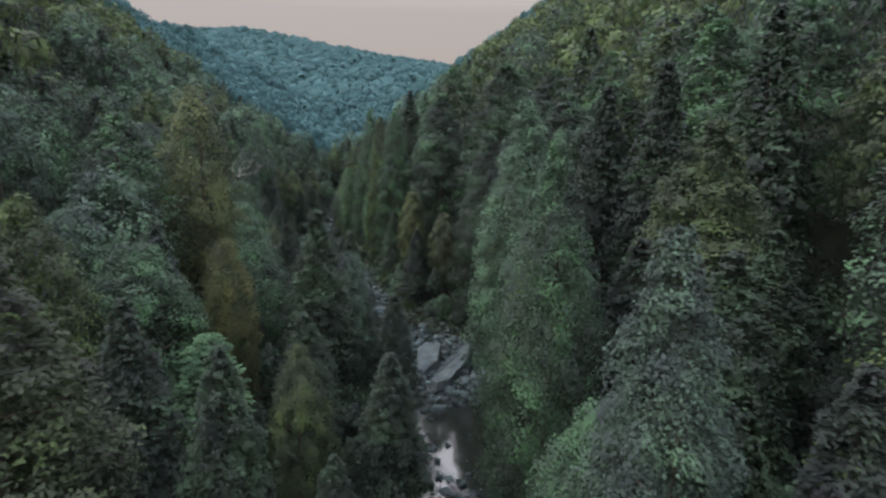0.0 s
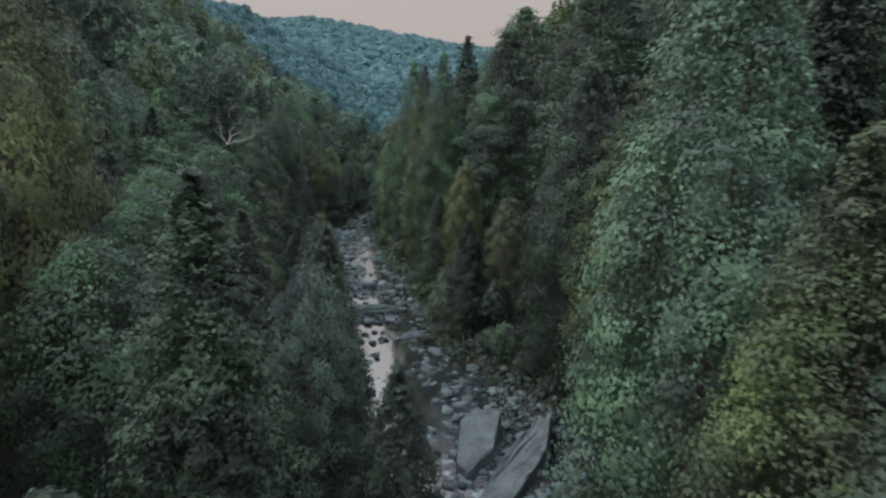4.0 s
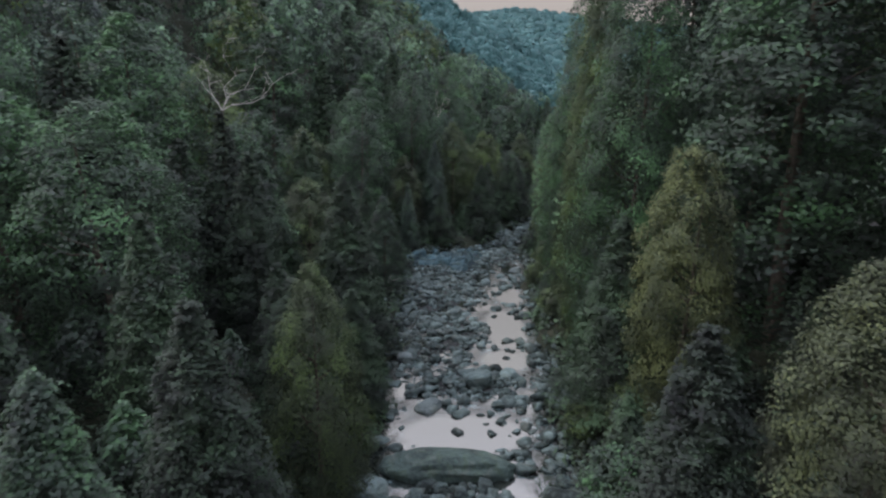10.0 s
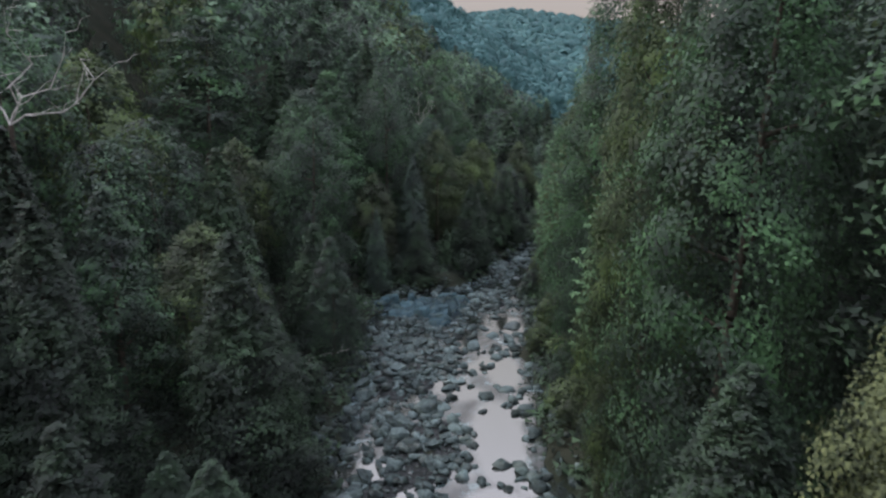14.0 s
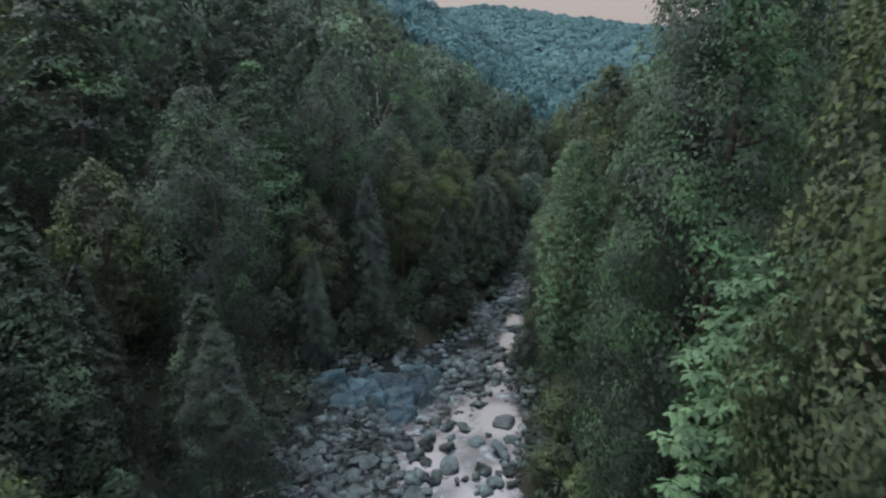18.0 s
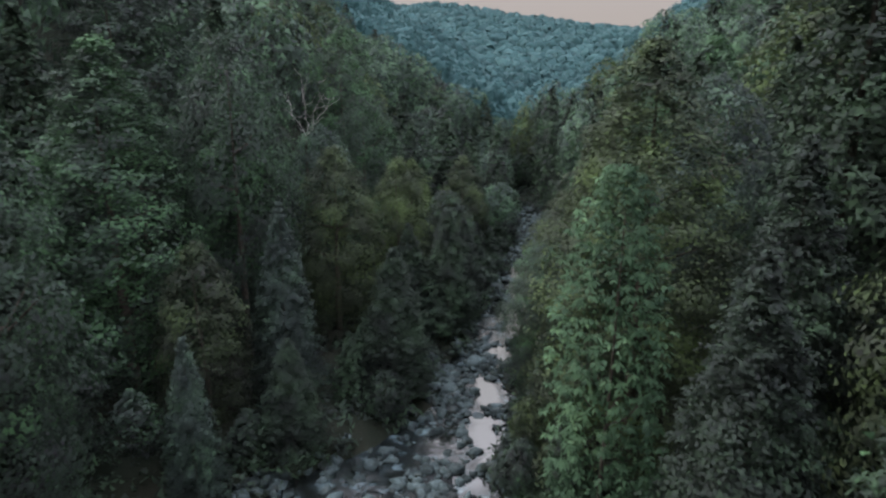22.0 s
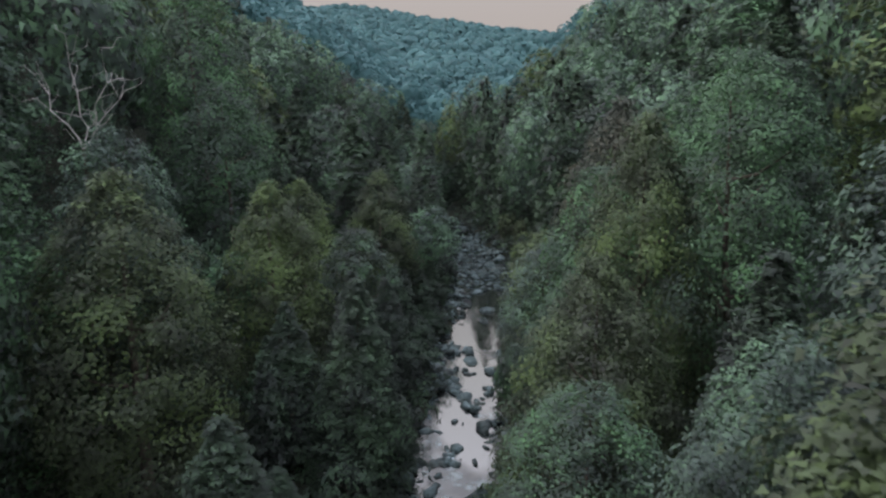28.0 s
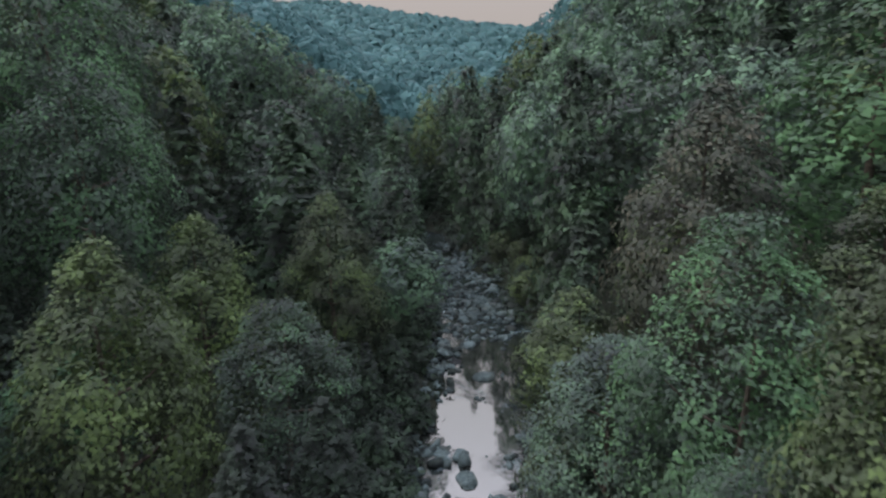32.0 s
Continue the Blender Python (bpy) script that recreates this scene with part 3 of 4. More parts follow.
# trees that stand out singly: kind, x, y, tip, spread
SINGLE = [
    ("gold", -16.2, 39.5, 15.6, 1.5), ("magnolia", -17.5, 33.5, 12.6, 1.6), ("birch", -13.9, 31.9, 12.2, 1.7), ("amber", -17.0, 51.5, 24.0, 2.8),
    ("fir", -6.6, 50.5, 13.8, 2.6), ("fir", -10.6, 43.5, 16.6, 3.5), ("pale", -7.6, 47.5, 12.8, 1.9),
    ("tall_pale", -8.0, 16.6, 19.5, 2.3), ("tall", -3.8, 28.0, 21.2, 2.6), ("tall_pale", 2.4, 40.8, 23.4, 3.4),
    ("tall_olive", 9.8, 54.8, 19.6, 3.2), ("tall", 10.0, 60.2, 21.0, 3.6),
    ("birch", -4.1, 76.3, 10.0, 1.8), ("fir", -5.4, 70.2, 10.8, 2.5), ("fir", -5.9, 56.0, 12.5, 2.3), ("fir", -5.6, 60.8, 11.5, 2.4), ("spire", -5.6, 65.4, 11.2, 2.3), ("spire", -10.6, 92, 12.6, 2.8), ("maple", -12.0, 78.6, 15.2, 3.2),
    ("fir", -12.8, 86.9, 13.6, 2.6), ("fir", -9.3, 86.4, 13.0, 2.2), ("fir", -11.2, 88.4, 14.9, 2.4),
    ("amber", 8.6, 78.2, 13.6, 1.8), ("amber", 9.0, 68.8, 12.0, 1.9), ("tall", 8.8, 85.8, 23.6, 2.7), ("tall_olive", 8.4, 90.9, 22.8, 2.2), ("tall", 9.4, 99.2, 24.0, 2.8),
    ("magnolia", 8.9, 94.6, 13.2, 2.0), ("fir", 10.6, 102.6, 15.6, 2.8), ("magnolia", 9.2, 111.9, 14.1, 1.6), ("fir", 10.4, 107.4, 13.0, 2.6), ("fir", 13.4, 110.6, 15.0, 2.8), ("tall_olive", 11.9, 116.4, 17.6, 3.6),
    ("spruce", -1.7, 125.4, 11.3, 2.1), ("spruce", -4.1, 118.0, 7.6, 1.3), ("birch", 0.3, 133.6, 13.1, 3.2), ("maple", -8.2, 113.3, 16.5, 3.0), ("oak", -4.4, 129.6, 19.0, 3.4),
    ("pale", -0.8, 138.6, 14.3, 2.6), ("birch", 4.4, 141.8, 11.8, 2.6), ("maple", 8.4, 145.2, 8.8, 2.4), ("birch", 5.8, 149.4, 11.0, 2.6), ("oak", 1.8, 152.4, 16.4, 3.4),
    ("birch", 10.8, 153.2, 11.0, 2.6), ("maple", 0.0, 158.5, 23.0, 3.8),
    ("pale", 11.8, 120.4, 11.9, 1.9), ("birch", 12.7, 127.6, 11.2, 2.5), ("birch", 15.8, 130.6, 14.6, 2.4), ("maple", 18.4, 129.6, 16.4, 2.8),
    ("maple", 17.0, 135.6, 12.6, 2.3), ("maple", 14.9, 132.6, 9.6, 1.8), ("rust", 21.0, 141.5, 15.2, 2.8), ("birch", 24.6, 138.6, 12.5, 2.8),
]
for key, x, y, top, spread in SINGLE:
    near = float(np.hypot(EYES[:, 0] - x, EYES[:, 1] - y).min())
    plant(key, 0 if near < 12 else 1, x, y, top, spread=spread)

SORTS = ["oak", "maple", "spire", "birch", "pale", "fir", "rust"]
JOINED = {}
for side in (-1, 1):
    y = -24.0
    while y < 238:
        lo, hi = edges(np.array([y]))
        e = 2.0
        while e < (28 if y < 118 else 52):
            x = (float(lo[0]) - e if side < 0 else float(hi[0]) + e) + rng.uniform(-0.9, 0.9)
            yy = y + rng.uniform(-1.6, 1.6)
            ee = e
            e += (3.7 + 0.05 * e) * rng.uniform(0.8, 1.2)
            near = np.hypot(EYES[:, 0] - x, EYES[:, 1] - yy)
            k = int(near.argmin())
            dist = near[k]
            if side < 0:
                tip = np.interp(ee, [0, 4, 8, 12, 18, 30, 62], [7.5, 10, 12.5, 15.5, 20, 28, 50])
            elif yy < 104:
                tip = np.interp(ee, [0, 3, 6, 12, 20, 62], [18, 20.5, 23, 26, 31, 56])
            else:
                tip = np.interp(ee, [0, 3, 6, 12, 20, 62], [6, 9, 12.5, 17.5, 24, 52])
            if side > 0 and 76 < yy < 104:
                tip = np.interp(ee, [0, 3, 6, 12, 20, 62], [19, 22.5, 24.5, 27, 31, 56])
            if side > 0 and 104 < yy < 116:
                tip += 4
            if side > 0 and yy > 157:
                tip = np.interp(ee, [0, 4, 10, 20, 62], [14, 16, 18, 25, 52])
            if side > 0 and yy < 30:
                tip = np.interp(ee, [0, 4, 10, 20, 62], [9, 14, 19, 27, 56])
            if side < 0 and 110 < yy < 156 and ee < 11:
                tip -= 2.5
            tip += rng.normal(0, 1.6) + 0.4
            w = rng.uniform()
            # upper left slope draws more pale crowns: their colour stands in for haze
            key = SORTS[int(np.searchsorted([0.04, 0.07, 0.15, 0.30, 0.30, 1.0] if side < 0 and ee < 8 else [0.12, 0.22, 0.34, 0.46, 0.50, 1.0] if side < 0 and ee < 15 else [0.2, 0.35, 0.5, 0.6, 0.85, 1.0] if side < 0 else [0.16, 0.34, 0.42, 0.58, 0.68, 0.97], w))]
            if tip < 12.5 and rng.uniform() < 0.5:
                key = "fir"
            # farther up the valley paler leaves again carry the haze in their colour
            if yy > 150 and key in ("oak", "birch") and w < 0.5:
                key = "pale"
            g = float(land(x, yy))
            h = max(tip - g, 3.5)
            spread = {"fir": 3.1, "spire": 3.0}.get(key, 3.2) * (h / 12) ** 0.75 * rng.uniform(0.85, 1.15)
            if ee < spread - 0.7:                       # the crown reaches little over the stream
                spread = max(1.3, ee + 0.7)
            clear = dist - spread
            if clear < 3.6:                             # room round the camera's way
                if g + h > EYES[k, 2] - 4.5:
                    if dist > 5.6:
                        spread = min(spread, dist - 3.6)
                    if dist <= 5.6:
                        h, key = min(h, max(3.0, EYES[k, 2] - 5.0 - g)), "fir"
            if any((px - x) ** 2 + (py - yy) ** 2 < (0.62 * (ps + spread)) ** 2 for px, py, ps in PLACED[-130:]):
                continue
            if any((px - x) ** 2 + (py - yy) ** 2 < (0.66 * (ps + spread)) ** 2 for px, py, ps in PLACED[:len(SINGLE)]):
                continue
            if dist < 28 and yy > 8:
                lod = 0 if dist < 9 else (1 if dist < 17 else 2)
                if h > 14.5 and key not in ("fir", "rust"):
                    key = {"pale": "tall_pale", "birch": "tall_olive"}.get(key, "tall")
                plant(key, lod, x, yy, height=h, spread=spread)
            else:
                PLACED.append((x, yy, spread))
                mat = {"birch": LEAF_OLIVE, "pale": LEAF_PALE, "fir": NEEDLE_AND_SHADE}.get(key, LEAF)
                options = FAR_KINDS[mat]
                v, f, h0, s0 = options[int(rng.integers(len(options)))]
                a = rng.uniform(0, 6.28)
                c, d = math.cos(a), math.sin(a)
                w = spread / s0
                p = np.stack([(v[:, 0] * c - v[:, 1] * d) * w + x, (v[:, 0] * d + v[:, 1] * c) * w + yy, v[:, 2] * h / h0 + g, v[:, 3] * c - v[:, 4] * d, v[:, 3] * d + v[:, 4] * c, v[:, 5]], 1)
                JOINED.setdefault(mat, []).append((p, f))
        y += 3.9 if y > 0 else 5.0

for k in range(16):
    y = 198.0 + 2.6 * k
    lo, hi = edges(np.array([y]))
    v, f, h0, s0 = FAR_KINDS[LEAF if k % 3 else NEEDLE_AND_SHADE][-1]
    x, h, w = float(lo[0] + hi[0]) / 2 + (1.2 if k % 2 else -1.2), 8.0 + 0.25 * k, 2.4 / s0
    PLACED.append((x, y, 2.4))
    JOINED.setdefault(LEAF if k % 3 else NEEDLE_AND_SHADE, []).append((v * [w, w, h / h0, 1, 1, 1] + [x, y, float(land(x, y)) - h * 0.15, 0, 0, 0], f))
tries = 0
while tries < 900:
    tries += 1
    y = rng.uniform(14, 214)
    lo, hi = edges(np.array([y]))
    e = 1.6 + 28 * rng.uniform() ** 1.3
    x = float(lo[0]) - e if rng.uniform() < 0.55 else float(hi[0]) + e
    if any((px - x) ** 2 + (py - y) ** 2 < (0.45 * ps + 0.7) ** 2 for px, py, ps in PLACED):
        continue
    mat = LEAF if rng.uniform() < 0.5 else NEEDLE_AND_SHADE
    v, f, h0, s0 = FAR_KINDS[mat][-1]
    grown = 0.28 * max(0.0, e - 9)
    h, w = rng.uniform(2.5, 5.5) + grown, (rng.uniform(1.0, 1.6) + 0.18 * grown) / s0
    g = float(land(x, y))
    PLACED.append((x, y, w * s0))
    JOINED.setdefault(mat, []).append((v * [w, w, h / h0, 1, 1, 1] + [x, y, g, 0, 0, 0], f))

WORDS = {"broad_leaves": "dark green broadleaf crowns", "olive_leaves": "olive green crowns", "pale_grey_green_leaves": "grey-green crowns", "hemlock_needles_and_shaded_brush": "dark hemlock crowns"}
for mat, pieces in JOINED.items():
    k0, V, F = 0, [], []
    for p, f in pieces:
        V.append(p); F.append(f + k0); k0 += len(p)
    ob = new("hillside_woodland", tri_mesh("hillside_woodland", np.concatenate(V), np.concatenate(F), mat))
    tagged(ob, WORDS[mat.name] + " filling the valley slopes", "woodland", kind="stuff")

for side in (-1, 1):
    y = 30.0
    while y < 176:
        lo, hi = edges(np.array([y]))
        wide = rng.uniform(0.8, 1.7)
        e = wide + rng.uniform(-0.4, 1.2)
        x = float(lo[0]) - e if side < 0 else float(hi[0]) + e
        if not (side < 0 and 98 < y < 124):
            plant("bush_dark" if side < 0 else "bush" if rng.uniform() < 0.5 else "bush_olive", 0, x, y, height=rng.uniform(1.2, 3.0), spread=wide)
        y += rng.uniform(1.2, 3.6)

for tree, h0, s0 in KINDS.values():
    for o in (*tree.children_recursive, tree):
        bpy.data.objects.remove(o)


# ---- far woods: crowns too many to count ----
def far_wood(name, label, xs, ys, per, leaf, crown, keep_if, mat=FAR_LEAF_HAZE, inner=0.75, jitter=0.2, sunk=1.0):
    V, F, k0 = [], [], 0
    for x, y in zip(xs, ys):
        if not keep_if(x, y):
            continue
        g = float(land(x, y))
        h = rng.uniform(10, 15) + crown * 0.4
        d = rng.normal(0, 1, (per, 3))
        d /= np.linalg.norm(d, axis=1)[:, None]
        d[:, 2] = np.abs(d[:, 2]) * 1.2 - 0.3
        r = crown * rng.uniform(0.6, 1.35)
        p = np.array([x, y, g + h - r * sunk]) + d * r * rng.uniform(inner, 1.08, per)[:, None] * [1, 1, 1.05]
        v, f = cards(p, d * [1, 1, 0.9], leaf, 0.85, jitter=jitter)
        V.append(v); F.append(f + k0); k0 += len(v)
    ob = new(name, tri_mesh(name, np.concatenate(V), np.concatenate(F), mat))
    return tagged(ob, label, "woodland", kind="stuff")


def scatter(x0, x1, y0, y1, step):
    gx, gy = np.meshgrid(np.arange(x0, x1, step), np.arange(y0, y1, step))
    return gx.ravel() + rng.uniform(-0.45, 0.45, gx.size) * step, gy.ravel() + rng.uniform(-0.45, 0.45, gx.size) * step


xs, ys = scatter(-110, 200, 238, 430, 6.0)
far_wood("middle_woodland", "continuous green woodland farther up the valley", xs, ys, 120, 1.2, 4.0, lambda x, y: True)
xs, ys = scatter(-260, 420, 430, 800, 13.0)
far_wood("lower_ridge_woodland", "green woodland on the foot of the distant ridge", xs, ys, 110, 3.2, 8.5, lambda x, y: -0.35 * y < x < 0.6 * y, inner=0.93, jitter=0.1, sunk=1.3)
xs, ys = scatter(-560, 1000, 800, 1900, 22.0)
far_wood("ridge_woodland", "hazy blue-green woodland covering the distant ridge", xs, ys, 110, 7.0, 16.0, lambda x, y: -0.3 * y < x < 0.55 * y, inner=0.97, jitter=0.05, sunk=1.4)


def outside(x, y):
    lo, hi = edges(np.array([y]))
    reach = 29 if y < 118 else 51
    return x < lo[0] - reach or x > hi[0] + reach


xs, ys = scatter(-130, 150, -20, 240, 7.0)
far_wood("upper_slope_woodland", "green woodland on the upper valley slopes", xs, ys, 130, 0.95, 4.6, outside, LEAF_OLIVE)


# ---- undergrowth: ferns and brush over the valley floor ----
count, k = 12000, 15
y = rng.uniform(12, 226, count)
lo, hi = edges(y)
e = 0.3 + 30 * rng.uniform(0, 1, count) ** 1.7
x = np.where(rng.uniform(0, 1, count) < 0.5, lo - e, hi + e)
r = rng.uniform(0.4, 1.2, count)
d = rng.normal(0, 1, (count, k, 3))
d /= np.linalg.norm(d, axis=2)[:, :, None]
d[:, :, 2] = np.abs(d[:, :, 2])
p = np.stack([x, y, land(x, y)], 1)[:, None] + d * (r[:, None] * rng.uniform(0.4, 1.0, (count, k)))[:, :, None] * [1, 1, 0.9]
v, f = cards(p.reshape(-1, 3), (d + [0, 0, 0.5]).reshape(-1, 3), 0.32, 0.55, jitter=0.4)
# the dark leaf colour stands in for shade under the trees
brush = new("undergrowth", tri_mesh("undergrowth", v, f, NEEDLE_AND_SHADE))
tagged(brush, "dark green ferns and brush under the trees", "undergrowth", kind="stuff")


# ---- stones ----
def hull(points, name, mat, bevel=0.0):
    bm = bmesh.new()
    for p in points:
        bm.verts.new(p)
    res = bmesh.ops.convex_hull(bm, input=bm.verts)
    bmesh.ops.delete(bm, geom=[g for g in res["geom_interior"] if isinstance(g, bmesh.types.BMVert)], context="VERTS")
    if bevel:
        bmesh.ops.bevel(bm, geom=bm.edges[:], offset=bevel, segments=2, affect="EDGES", profile=0.6)
    bmesh.ops.triangulate(bm, faces=bm.faces[:])
    me = bpy.data.meshes.new(name)
    bm.to_mesh(me)
    bm.free()
    me.materials.append(mat)
    return me


def stone_points(k, flat=0.6, square=0.35):
    p = rng.normal(0, 1, (k, 3))
    p /= np.linalg.norm(p, axis=1)[:, None]
    p = np.sign(p) * np.abs(p) ** (1 - square)
    return p * [0.5, 0.4, 0.5 * flat * 0.8]


STONES = [hull(stone_points(13, rng.uniform(0.5, 0.95)), "stone", STONE) for _ in range(10)]
STONE_DATA = []
for me in STONES:
    co = np.zeros(3 * len(me.vertices)); me.vertices.foreach_get("co", co)
    tri = np.zeros(3 * len(me.polygons), np.int32); me.polygons.foreach_get("vertices", tri)
    STONE_DATA.append((co.reshape(-1, 3), tri.reshape(-1, 3)))


def stones_at(count, lo_y, hi_y, small, large, spill=0.8):
    out = []
    while len(out) < count:
        y = rng.uniform(lo_y, hi_y)
        a, b2 = edges(np.array([y]))
        x = rng.uniform(a[0] - spill, b2[0] + spill)
        in_bar = any(((x - px) / w) ** 2 + ((y - py) / q) ** 2 < 1 for px, py, w, q in BARS)
        ragged = 0.3 * float(rough(x, y, 2.2)) + 0.2 * float(rough(y, x, 4.1))
        in_pool = any(((x - px) / w) ** 2 + ((y - py) / q) ** 2 + ragged < 1 for px, py, w, q in POOLS)
        if in_pool and rng.uniform() < 0.93:
            continue
        if not in_bar and (rng.uniform() < 0.45 or rough(x, y, 1.15) + 0.7 * rough(y, x, 2.3) < -0.15):
            continue
        s = small + (large - small) * rng.uniform() ** 3.4
        out.append((x, y, s))
    return out


def stone_seat(x, y, s):
    g = float(land(x, y))
    return max(g + 0.04, -0.07) + s * 0.12


V, F, k0 = [], [], 0
for x, y, s in stones_at(12500, 34, 188, 0.12, 0.80, 1.3):
    co, tri = STONE_DATA[int(rng.integers(10))]
    a = rng.uniform(0, 6.28)
    c, d = math.cos(a), math.sin(a)
    p = co * s * rng.uniform(0.6, 1.5, 3)
    p = np.stack([p[:, 0] * c - p[:, 1] * d + x, p[:, 0] * d + p[:, 1] * c + y, p[:, 2] + stone_seat(x, y, s)], 1)
    V.append(p); F.append(tri + k0); k0 += len(p)
gravel = new("gravel", tri_mesh("gravel", np.concatenate(V), np.concatenate(F), STONE))
tagged(gravel, "grey cobbles and gravel strewn over the streambed", "gravel", kind="stuff")


def boulder(x, y, size, turn=0.0, mat=STONE, label="rounded grey boulder in the stream", detail=3, seed=0, sink=0.3, name="boulder", tilt=0.0, square=0.74):
    """A weathered block: a squared ball, chipped by noise."""
    bm = bmesh.new()
    bmesh.ops.create_icosphere(bm, subdivisions=detail, radius=0.5)
    off = Vector((seed * 7.3, seed * 3.1, seed * 1.7))
    for v in bm.verts:
        p = v.co * 2
        q = Vector([math.copysign(abs(c) ** square, c) for c in p]) * 0.5
        k = noise.noise(p * 0.8 + off) * 0.34 + noise.noise(p * 2.2 + off) * 0.13 + noise.noise(p * 6 + off) * 0.03
        q *= 1 + k
        v.co = Vector((q.x * size[0], q.y * size[1], q.z * size[2]))
    me = bpy.data.meshes.new(name)
    bm.to_mesh(me)
    bm.free()
    me.materials.append(mat)
    me.polygons.foreach_set("use_smooth", [name == "boulder" and detail > 3] * len(me.polygons))
    ob = new(name, me)
    g = max(float(land(x, y)), -0.3)
    ob.matrix_world = pose(x, y, g + size[2] * (0.5 - sink), tilt, 0, turn)
    return tagged(ob, label, "boulder", "boulders in the stream")


boulder(0.2, 80.0, (5.7, 1.7, 1.5), 2, STONE_MOSS, "long mossy grey boulder lying across the stream", 5, 1, 0.28)
boulder(5.0, 77.6, (2.4, 1.4, 0.7), -20, STONE, "flat pale slab at the water's edge", 4, 4, 0.3)
boulder(3.2, 73.6, (2.8, 1.3, 0.6), 5, STONE, "flat grey slab in shallow water", 4, 5, 0.3)


def slab(outline, low, high, label, seed):
    """A flat-topped, angular block: its top leans up from the first corner to the farthest."""
    a = Vector(outline[0])
    reach = max((Vector(p) - a).length for p in outline)
    mid = sum((Vector(p) for p in outline), Vector((0, 0))) / len(outline)
    pts = []
    for p in outline:
        p = Vector(p)
        pts.append((p.x - mid.x, p.y - mid.y, low + (high - low) * (p - a).length / reach))
        q = mid + (p - mid) * 1.12
        pts.append((q.x - mid.x, q.y - mid.y, -0.5))
    me = hull(pts, "boulder", STONE_PALE, 0.07)
    bm = bmesh.new()
    bm.from_mesh(me)
    bmesh.ops.subdivide_edges(bm, edges=[e for e in bm.edges if e.calc_length() > 0.5], cuts=4, use_grid_fill=True)
    bmesh.ops.triangulate(bm, faces=bm.faces[:])
    for v in bm.verts:
        v.co += Vector((0.3, 0.3, 0.5)) * 0.3 * noise.noise(v.co * 1.1 + Vector((seed, 0, 0))) + Vector((0.4, 0.4, 1)) * 0.11 * noise.noise(v.co * 3.4)
    bm.to_mesh(me)
    bm.free()
    ob = new("boulder", me)
    ob.location = (mid.x, mid.y, 0)
    return tagged(ob, label, "boulder", "boulders in the stream")


slab([(0.4, 50.0), (0.2, 50.9), (2.3, 53.3), (5.1, 55.6), (6.3, 55.9), (4.7, 53.2), (1.7, 50.3)], 0.6, 1.3, "long pale leaning slab of rock", 3)
slab([(0.3, 53.0), (0.1, 54.0), (1.3, 57.0), (2.5, 57.8), (3.8, 57.3), (2.2, 54.3)], 0.5, 1.3, "pale flat-topped slab of rock beside the pool", 9)
boulder(4.5, 50.2, (1.5, 1.0, 0.8), 10, STONE_PALE, "rounded pale boulder beside a leaning slab", 4, 12, 0.2)


def ledge():
    """Bedrock split into blocks by cracks, stepping up from the gravel."""
    xs, ys = np.arange(-6.2, 3.4, 0.08), np.arange(109.6, 117.0, 0.07)
    co, block_of = [], []
    blocks = {}
    for y in ys:
        for x in xs:
            front = float(np.interp(x, [-6.2, -5.6, -2.0, 0.5, 2.2, 2.8, 3.4], [117.0, 115.6, 113.4, 111.8, 112.6, 113.8, 116.6]))
            front += 0.5 * noise.noise(Vector((x * 0.9, y * 0.9, 3.0)))
            s1 = min(max((y - front) / 2.6, 0.0), 1.0)
            warp = Vector((x + 0.35 * noise.noise(Vector((x, y, 0))), (y + 0.35 * noise.noise(Vector((y, x, 7)))) * 1.25, 0.0))
            dist, pts = noise.voronoi(warp * 0.55)
            cell = noise.cell(pts[0] * 9.7)
            tilt = (warp * 0.55 - pts[0]).dot(Vector((cell, 0.6 - cell, 0)))
            crack = min((dist[1] - dist[0]) / 0.06, 1.0)
            near_two, pts2 = noise.voronoi(warp * 1.2 + Vector((0, 0, 5.0)))
            cell2 = noise.cell(pts2[0] * 7.1)
            crack2 = min((near_two[1] - near_two[0]) / 0.12, 1.0)
            step = (math.floor(s1 * 3 + cell) / 3.5 * 0.6 + s1 * 0.4)
            z = -0.5 if s1 <= 0 else -0.05 + 0.95 * step + 0.42 * tilt + 0.26 * cell - 0.55 * (1 - crack) - 0.12 * (1 - crack2) + 0.06 * cell2 + 0.03 * noise.noise(Vector((x * 7, y * 7, 4)))
            co.append((x, y, z))
            block_of.append((round(pts[0].x, 2), round(pts[0].y, 2)))
    nx = len(xs)
    for r in range(len(ys) - 1):
        for c in range(nx - 1):
            i = r * nx + c
            if max(co[i][2], co[i + 1][2], co[i + nx][2], co[i + nx + 1][2]) > -0.45:
                blocks.setdefault(block_of[i], []).extend([(i, i + 1, i + nx + 1), (i, i + nx + 1, i + nx)])
    co = np.array(co)
    rock = new("rock_outcrop")
    rock.location = (-1.0, 115.0, 0.0)
    for tri in blocks.values():
        used, tri = np.unique(np.array(tri), return_inverse=True)
        part("block", tri_mesh("block", co[used] - [-1.0, 115.0, 0.0], tri.reshape(-1, 3), STONE_BLUE), rock)
    return rock


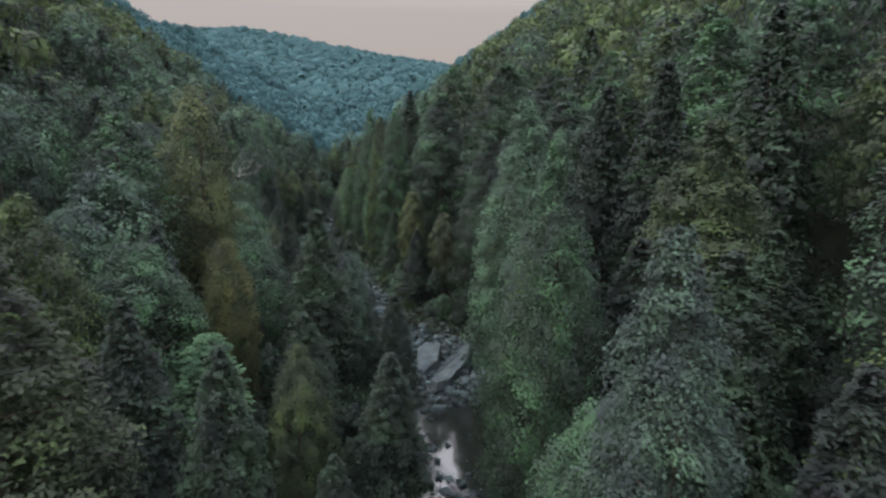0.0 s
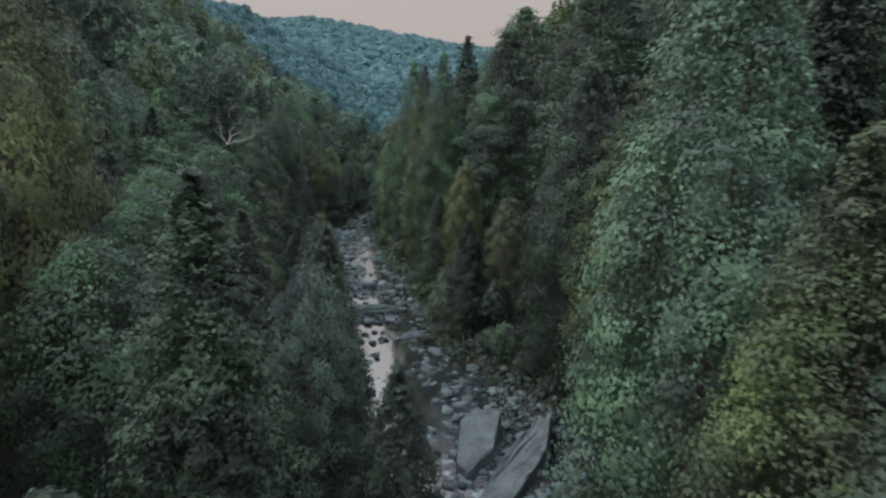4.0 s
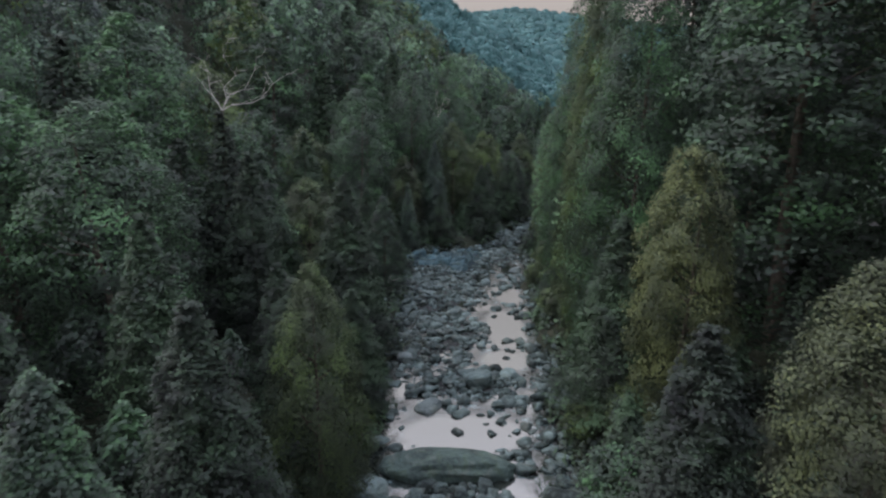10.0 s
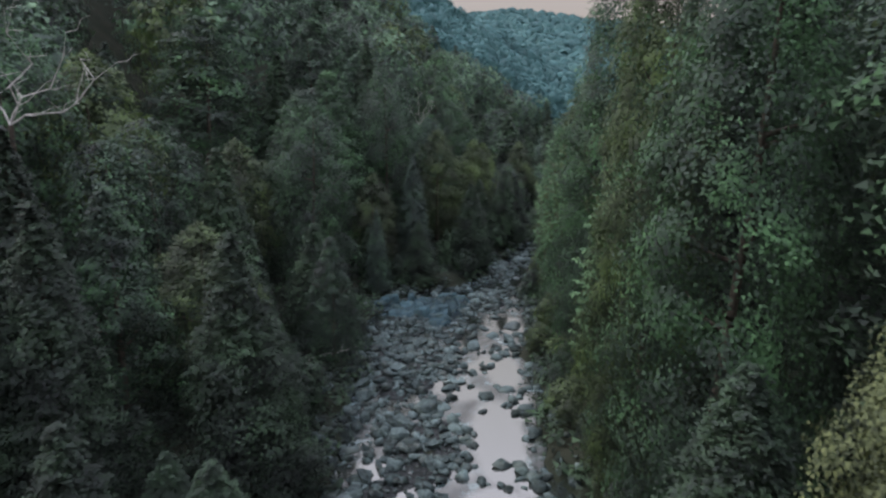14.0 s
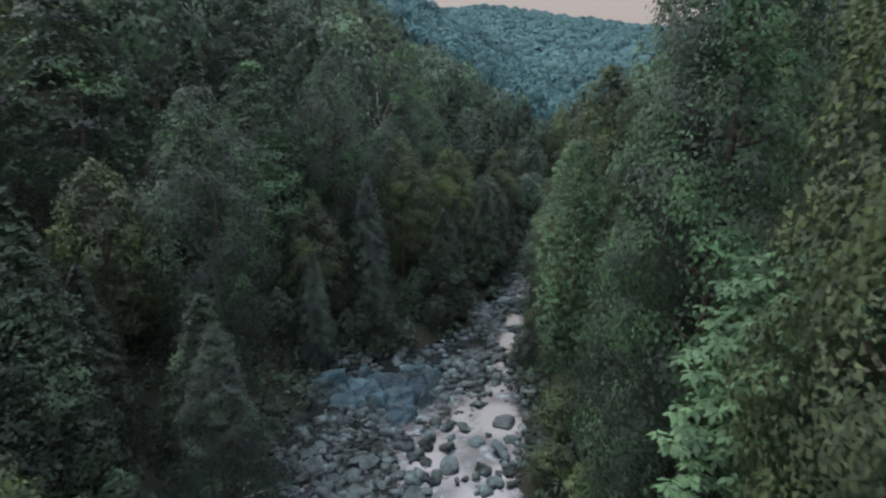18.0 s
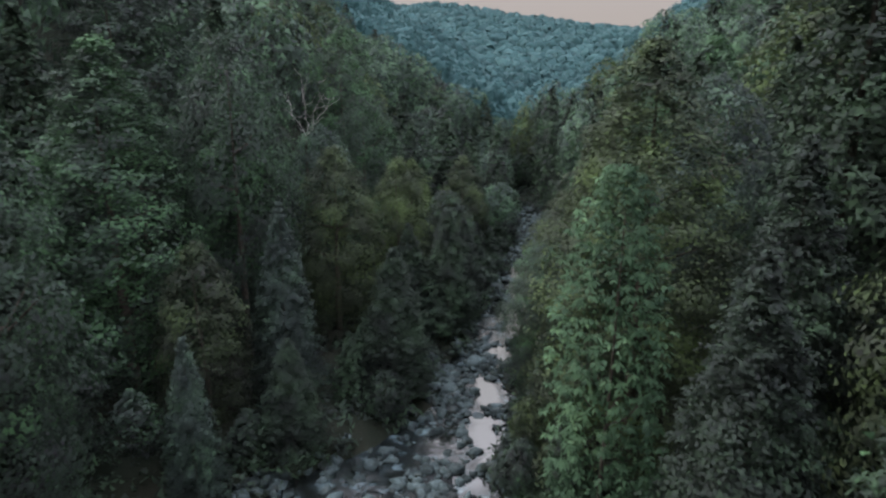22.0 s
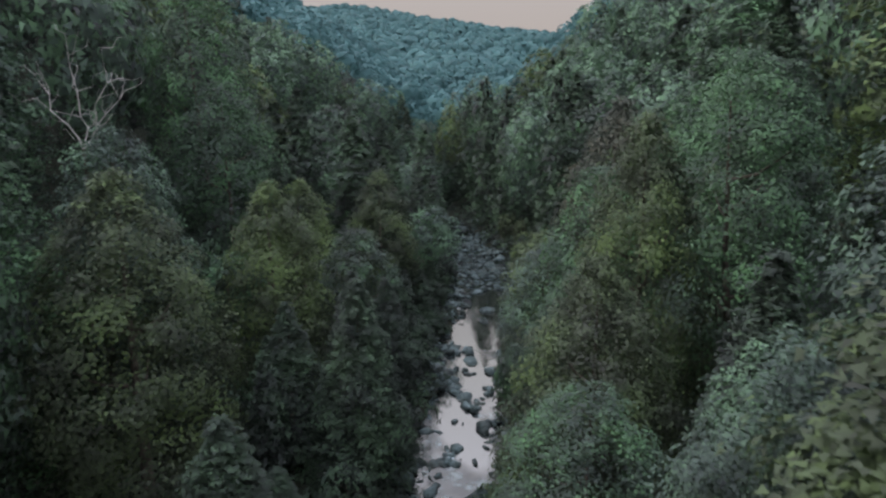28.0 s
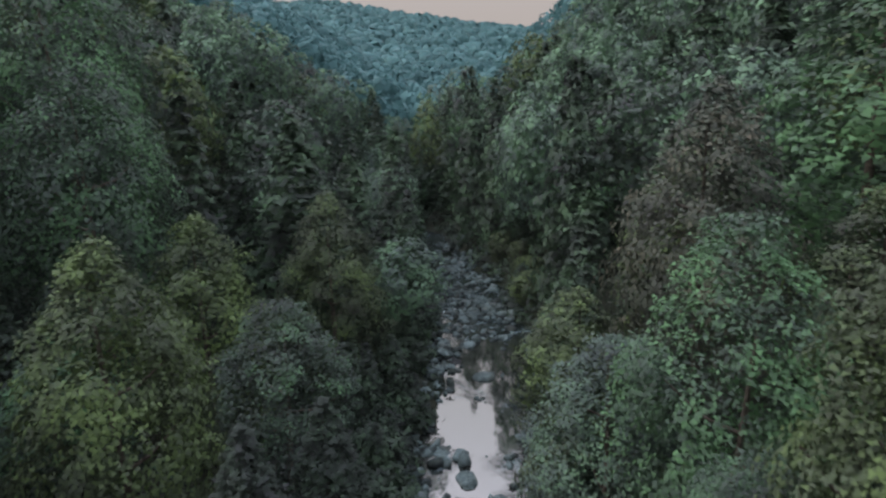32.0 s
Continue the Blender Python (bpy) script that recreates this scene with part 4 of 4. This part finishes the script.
tagged(ledge(), "fractured blue-grey bedrock ledge above a gravel bar", "rock")
BIG = [(6.1, 112.0, 1.2), (4.6, 110.2, 0.9), (3.3, 108.4, 1.1), (5.2, 107.0, 0.8), (1.9, 88.2, 1.5), (-0.8, 85.6, 1.3), (3.7, 89.4, 1.2), (0.8, 75.2, 0.8), (-3.0, 78.6, 1.5),
       (3.4, 86.2, 1.1), (-2.4, 91.5, 1.0), (4.8, 102.0, 0.9), (5.6, 99.5, 1.0), (0.5, 99.6, 1.2), (1.3, 100.0, 0.9), (7.8, 124.8, 0.9), (6.6, 127.4, 1.1), (8.6, 131.0, 1.3),
       (9.6, 134.0, 1.0), (13.4, 142.5, 1.1), (12.6, 145.5, 1.3), (15.0, 146.8, 1.2), (14.6, 149.0, 0.9), (18.8, 155.5, 1.3), (19.5, 160.0, 1.2), (-4.7, 36.6, 0.9), (6.2, 49.0, 0.8),
       (-1.0, 58.6, 1.2), (1.6, 60.4, 0.9), (2.2, 66.5, 1.2), (3.6, 69.5, 1.0), (-1.8, 69.0, 0.9), (2.4, 63.0, 0.9), (16.4, 156.5, 1.2), (21.4, 165.0, 1.3)]
for k, (x, y, s) in enumerate(BIG):
    s *= 0.72 if y > 120 else 0.88
    boulder(x, y, (s * 1.25, s, s * 0.75), k * 47 % 360, STONE if k % 5 else STONE_PALE, "rounded grey boulder among the cobbles" if k % 5 else "pale angular boulder among the cobbles", 3, 40 + k, 0.25)
for x, y, s in stones_at(280, 44, 132, 0.42, 1.2, 0.3):
    ob = new("stone", STONES[int(rng.integers(10))])
    ob.parent = riverbed
    ob.matrix_world = Matrix.Translation((x, y, stone_seat(x, y, s))) @ pose(0, 0, 0, rng.uniform(-12, 12), rng.uniform(-12, 12), rng.uniform(0, 360)) @ Matrix.Diagonal((s * 1.2, s, s * 0.9, 1))


# ---- dead wood ----
def dead_tree(x, y, height, stems, label):
    """A dark trunk whose bleached, leafless limbs stick out of the canopy."""
    g = float(land(x, y))
    tree = tagged(new("dead_tree"), label, "dead tree")
    tree.location = (x, y, g - 0.1)
    fork = Vector((0.1, 0, height * 0.72))
    v, f = tube([(0, 0, 0), (0.1, 0, height * 0.4), fork], [0.17, 0.13, 0.08])
    part("trunk", tri_mesh("trunk", v, f, BARK, True), tree)
    for dx, dy, dz in stems:
        e = fork + Vector((dx, dy, dz))
        line = [fork.lerp(e, u) + Vector((rng.normal(0, 0.16), rng.normal(0, 0.1), rng.normal(0, 0.12) - 0.5 * u * (1 - u) * dz)) * min(1.0, 4 * u) for u in (0, 0.2, 0.4, 0.6, 0.8, 1.0)]
        v, f = tube(line, [0.034, 0.028, 0.022, 0.016, 0.011, 0.005], 6)
        limb = part("limb", tri_mesh("limb", v, f, DEADWOOD, True), tree, "bleached bare limb")
        for q in (1, 2, 2, 3, 3, 4, 4, 5):
            w, long = line[q], rng.uniform(0.4, 1.4)
            way_out = Vector((rng.normal(0.5 * dx / (abs(dx) + 0.1), 0.7), rng.normal(0, 0.4), rng.uniform(0.1, 1.0))).normalized()
            bend = Vector((rng.normal(0, 0.12), rng.normal(0, 0.1), rng.normal(0, 0.12))) * long
            v, f = tube([w, w + way_out * long * 0.35 + bend, w + way_out * long * 0.7 - bend * 0.5, w + way_out * long], [0.013, 0.010, 0.007, 0.003], 4)
            part("twig", tri_mesh("twig", v, f, DEADWOOD, True), limb)
    return tree


dead_tree(-11.4, 89.0, 16.0, [(-0.7, 0, 2.6), (0.5, 0.1, 3.6), (1.9, 0.2, 2.5), (3.3, -0.2, 1.6)], "bare bleached dead tree among green crowns")


dead_tree(-1.9, 139.0, 15.6, [(-1.0, 0, 2.6), (-0.2, 0.1, 4.0), (0.9, 0.2, 3.4), (1.6, 0, 2.4)], "bare grey dead tree rising from hemlocks")


def log(x, y, length, r, turn, tilt=4, mat=DEADWOOD, label="bleached fallen log stranded on the bank"):
    base = tagged(new("fallen_log"), label, "log")
    base.matrix_world = pose(x, y, float(land(x, y)) + r * 0.9, 0, tilt, turn)
    v, f = tube([(-length / 2, 0, 0), (-length / 6, 0.1, 0.05), (length / 4, -0.1, 0.1), (length / 2, 0.1, 0.02)], [r, r * 0.9, r * 0.7, r * 0.3], 8)
    part("trunk", tri_mesh("trunk", v, f, mat, True), base)
    for k in range(4):
        p = Vector((length * (0.05 + 0.12 * k), 0, 0.05))
        v, f = tube([p, p + Vector((0.35, 0.3 * (-1) ** k, 0.25)), p + Vector((0.7, 0.5 * (-1) ** k, 0.3))], [r * 0.35, r * 0.25, 0.01], 5)
        part("branch", tri_mesh("branch", v, f, mat, True), base)
    return base


log(-5.4, 104.0, 2.8, 0.09, 43)
log(-13.5, 82.0, 4.0, 0.11, 15, -8, BARK, "dark fallen log lying among the hemlocks")
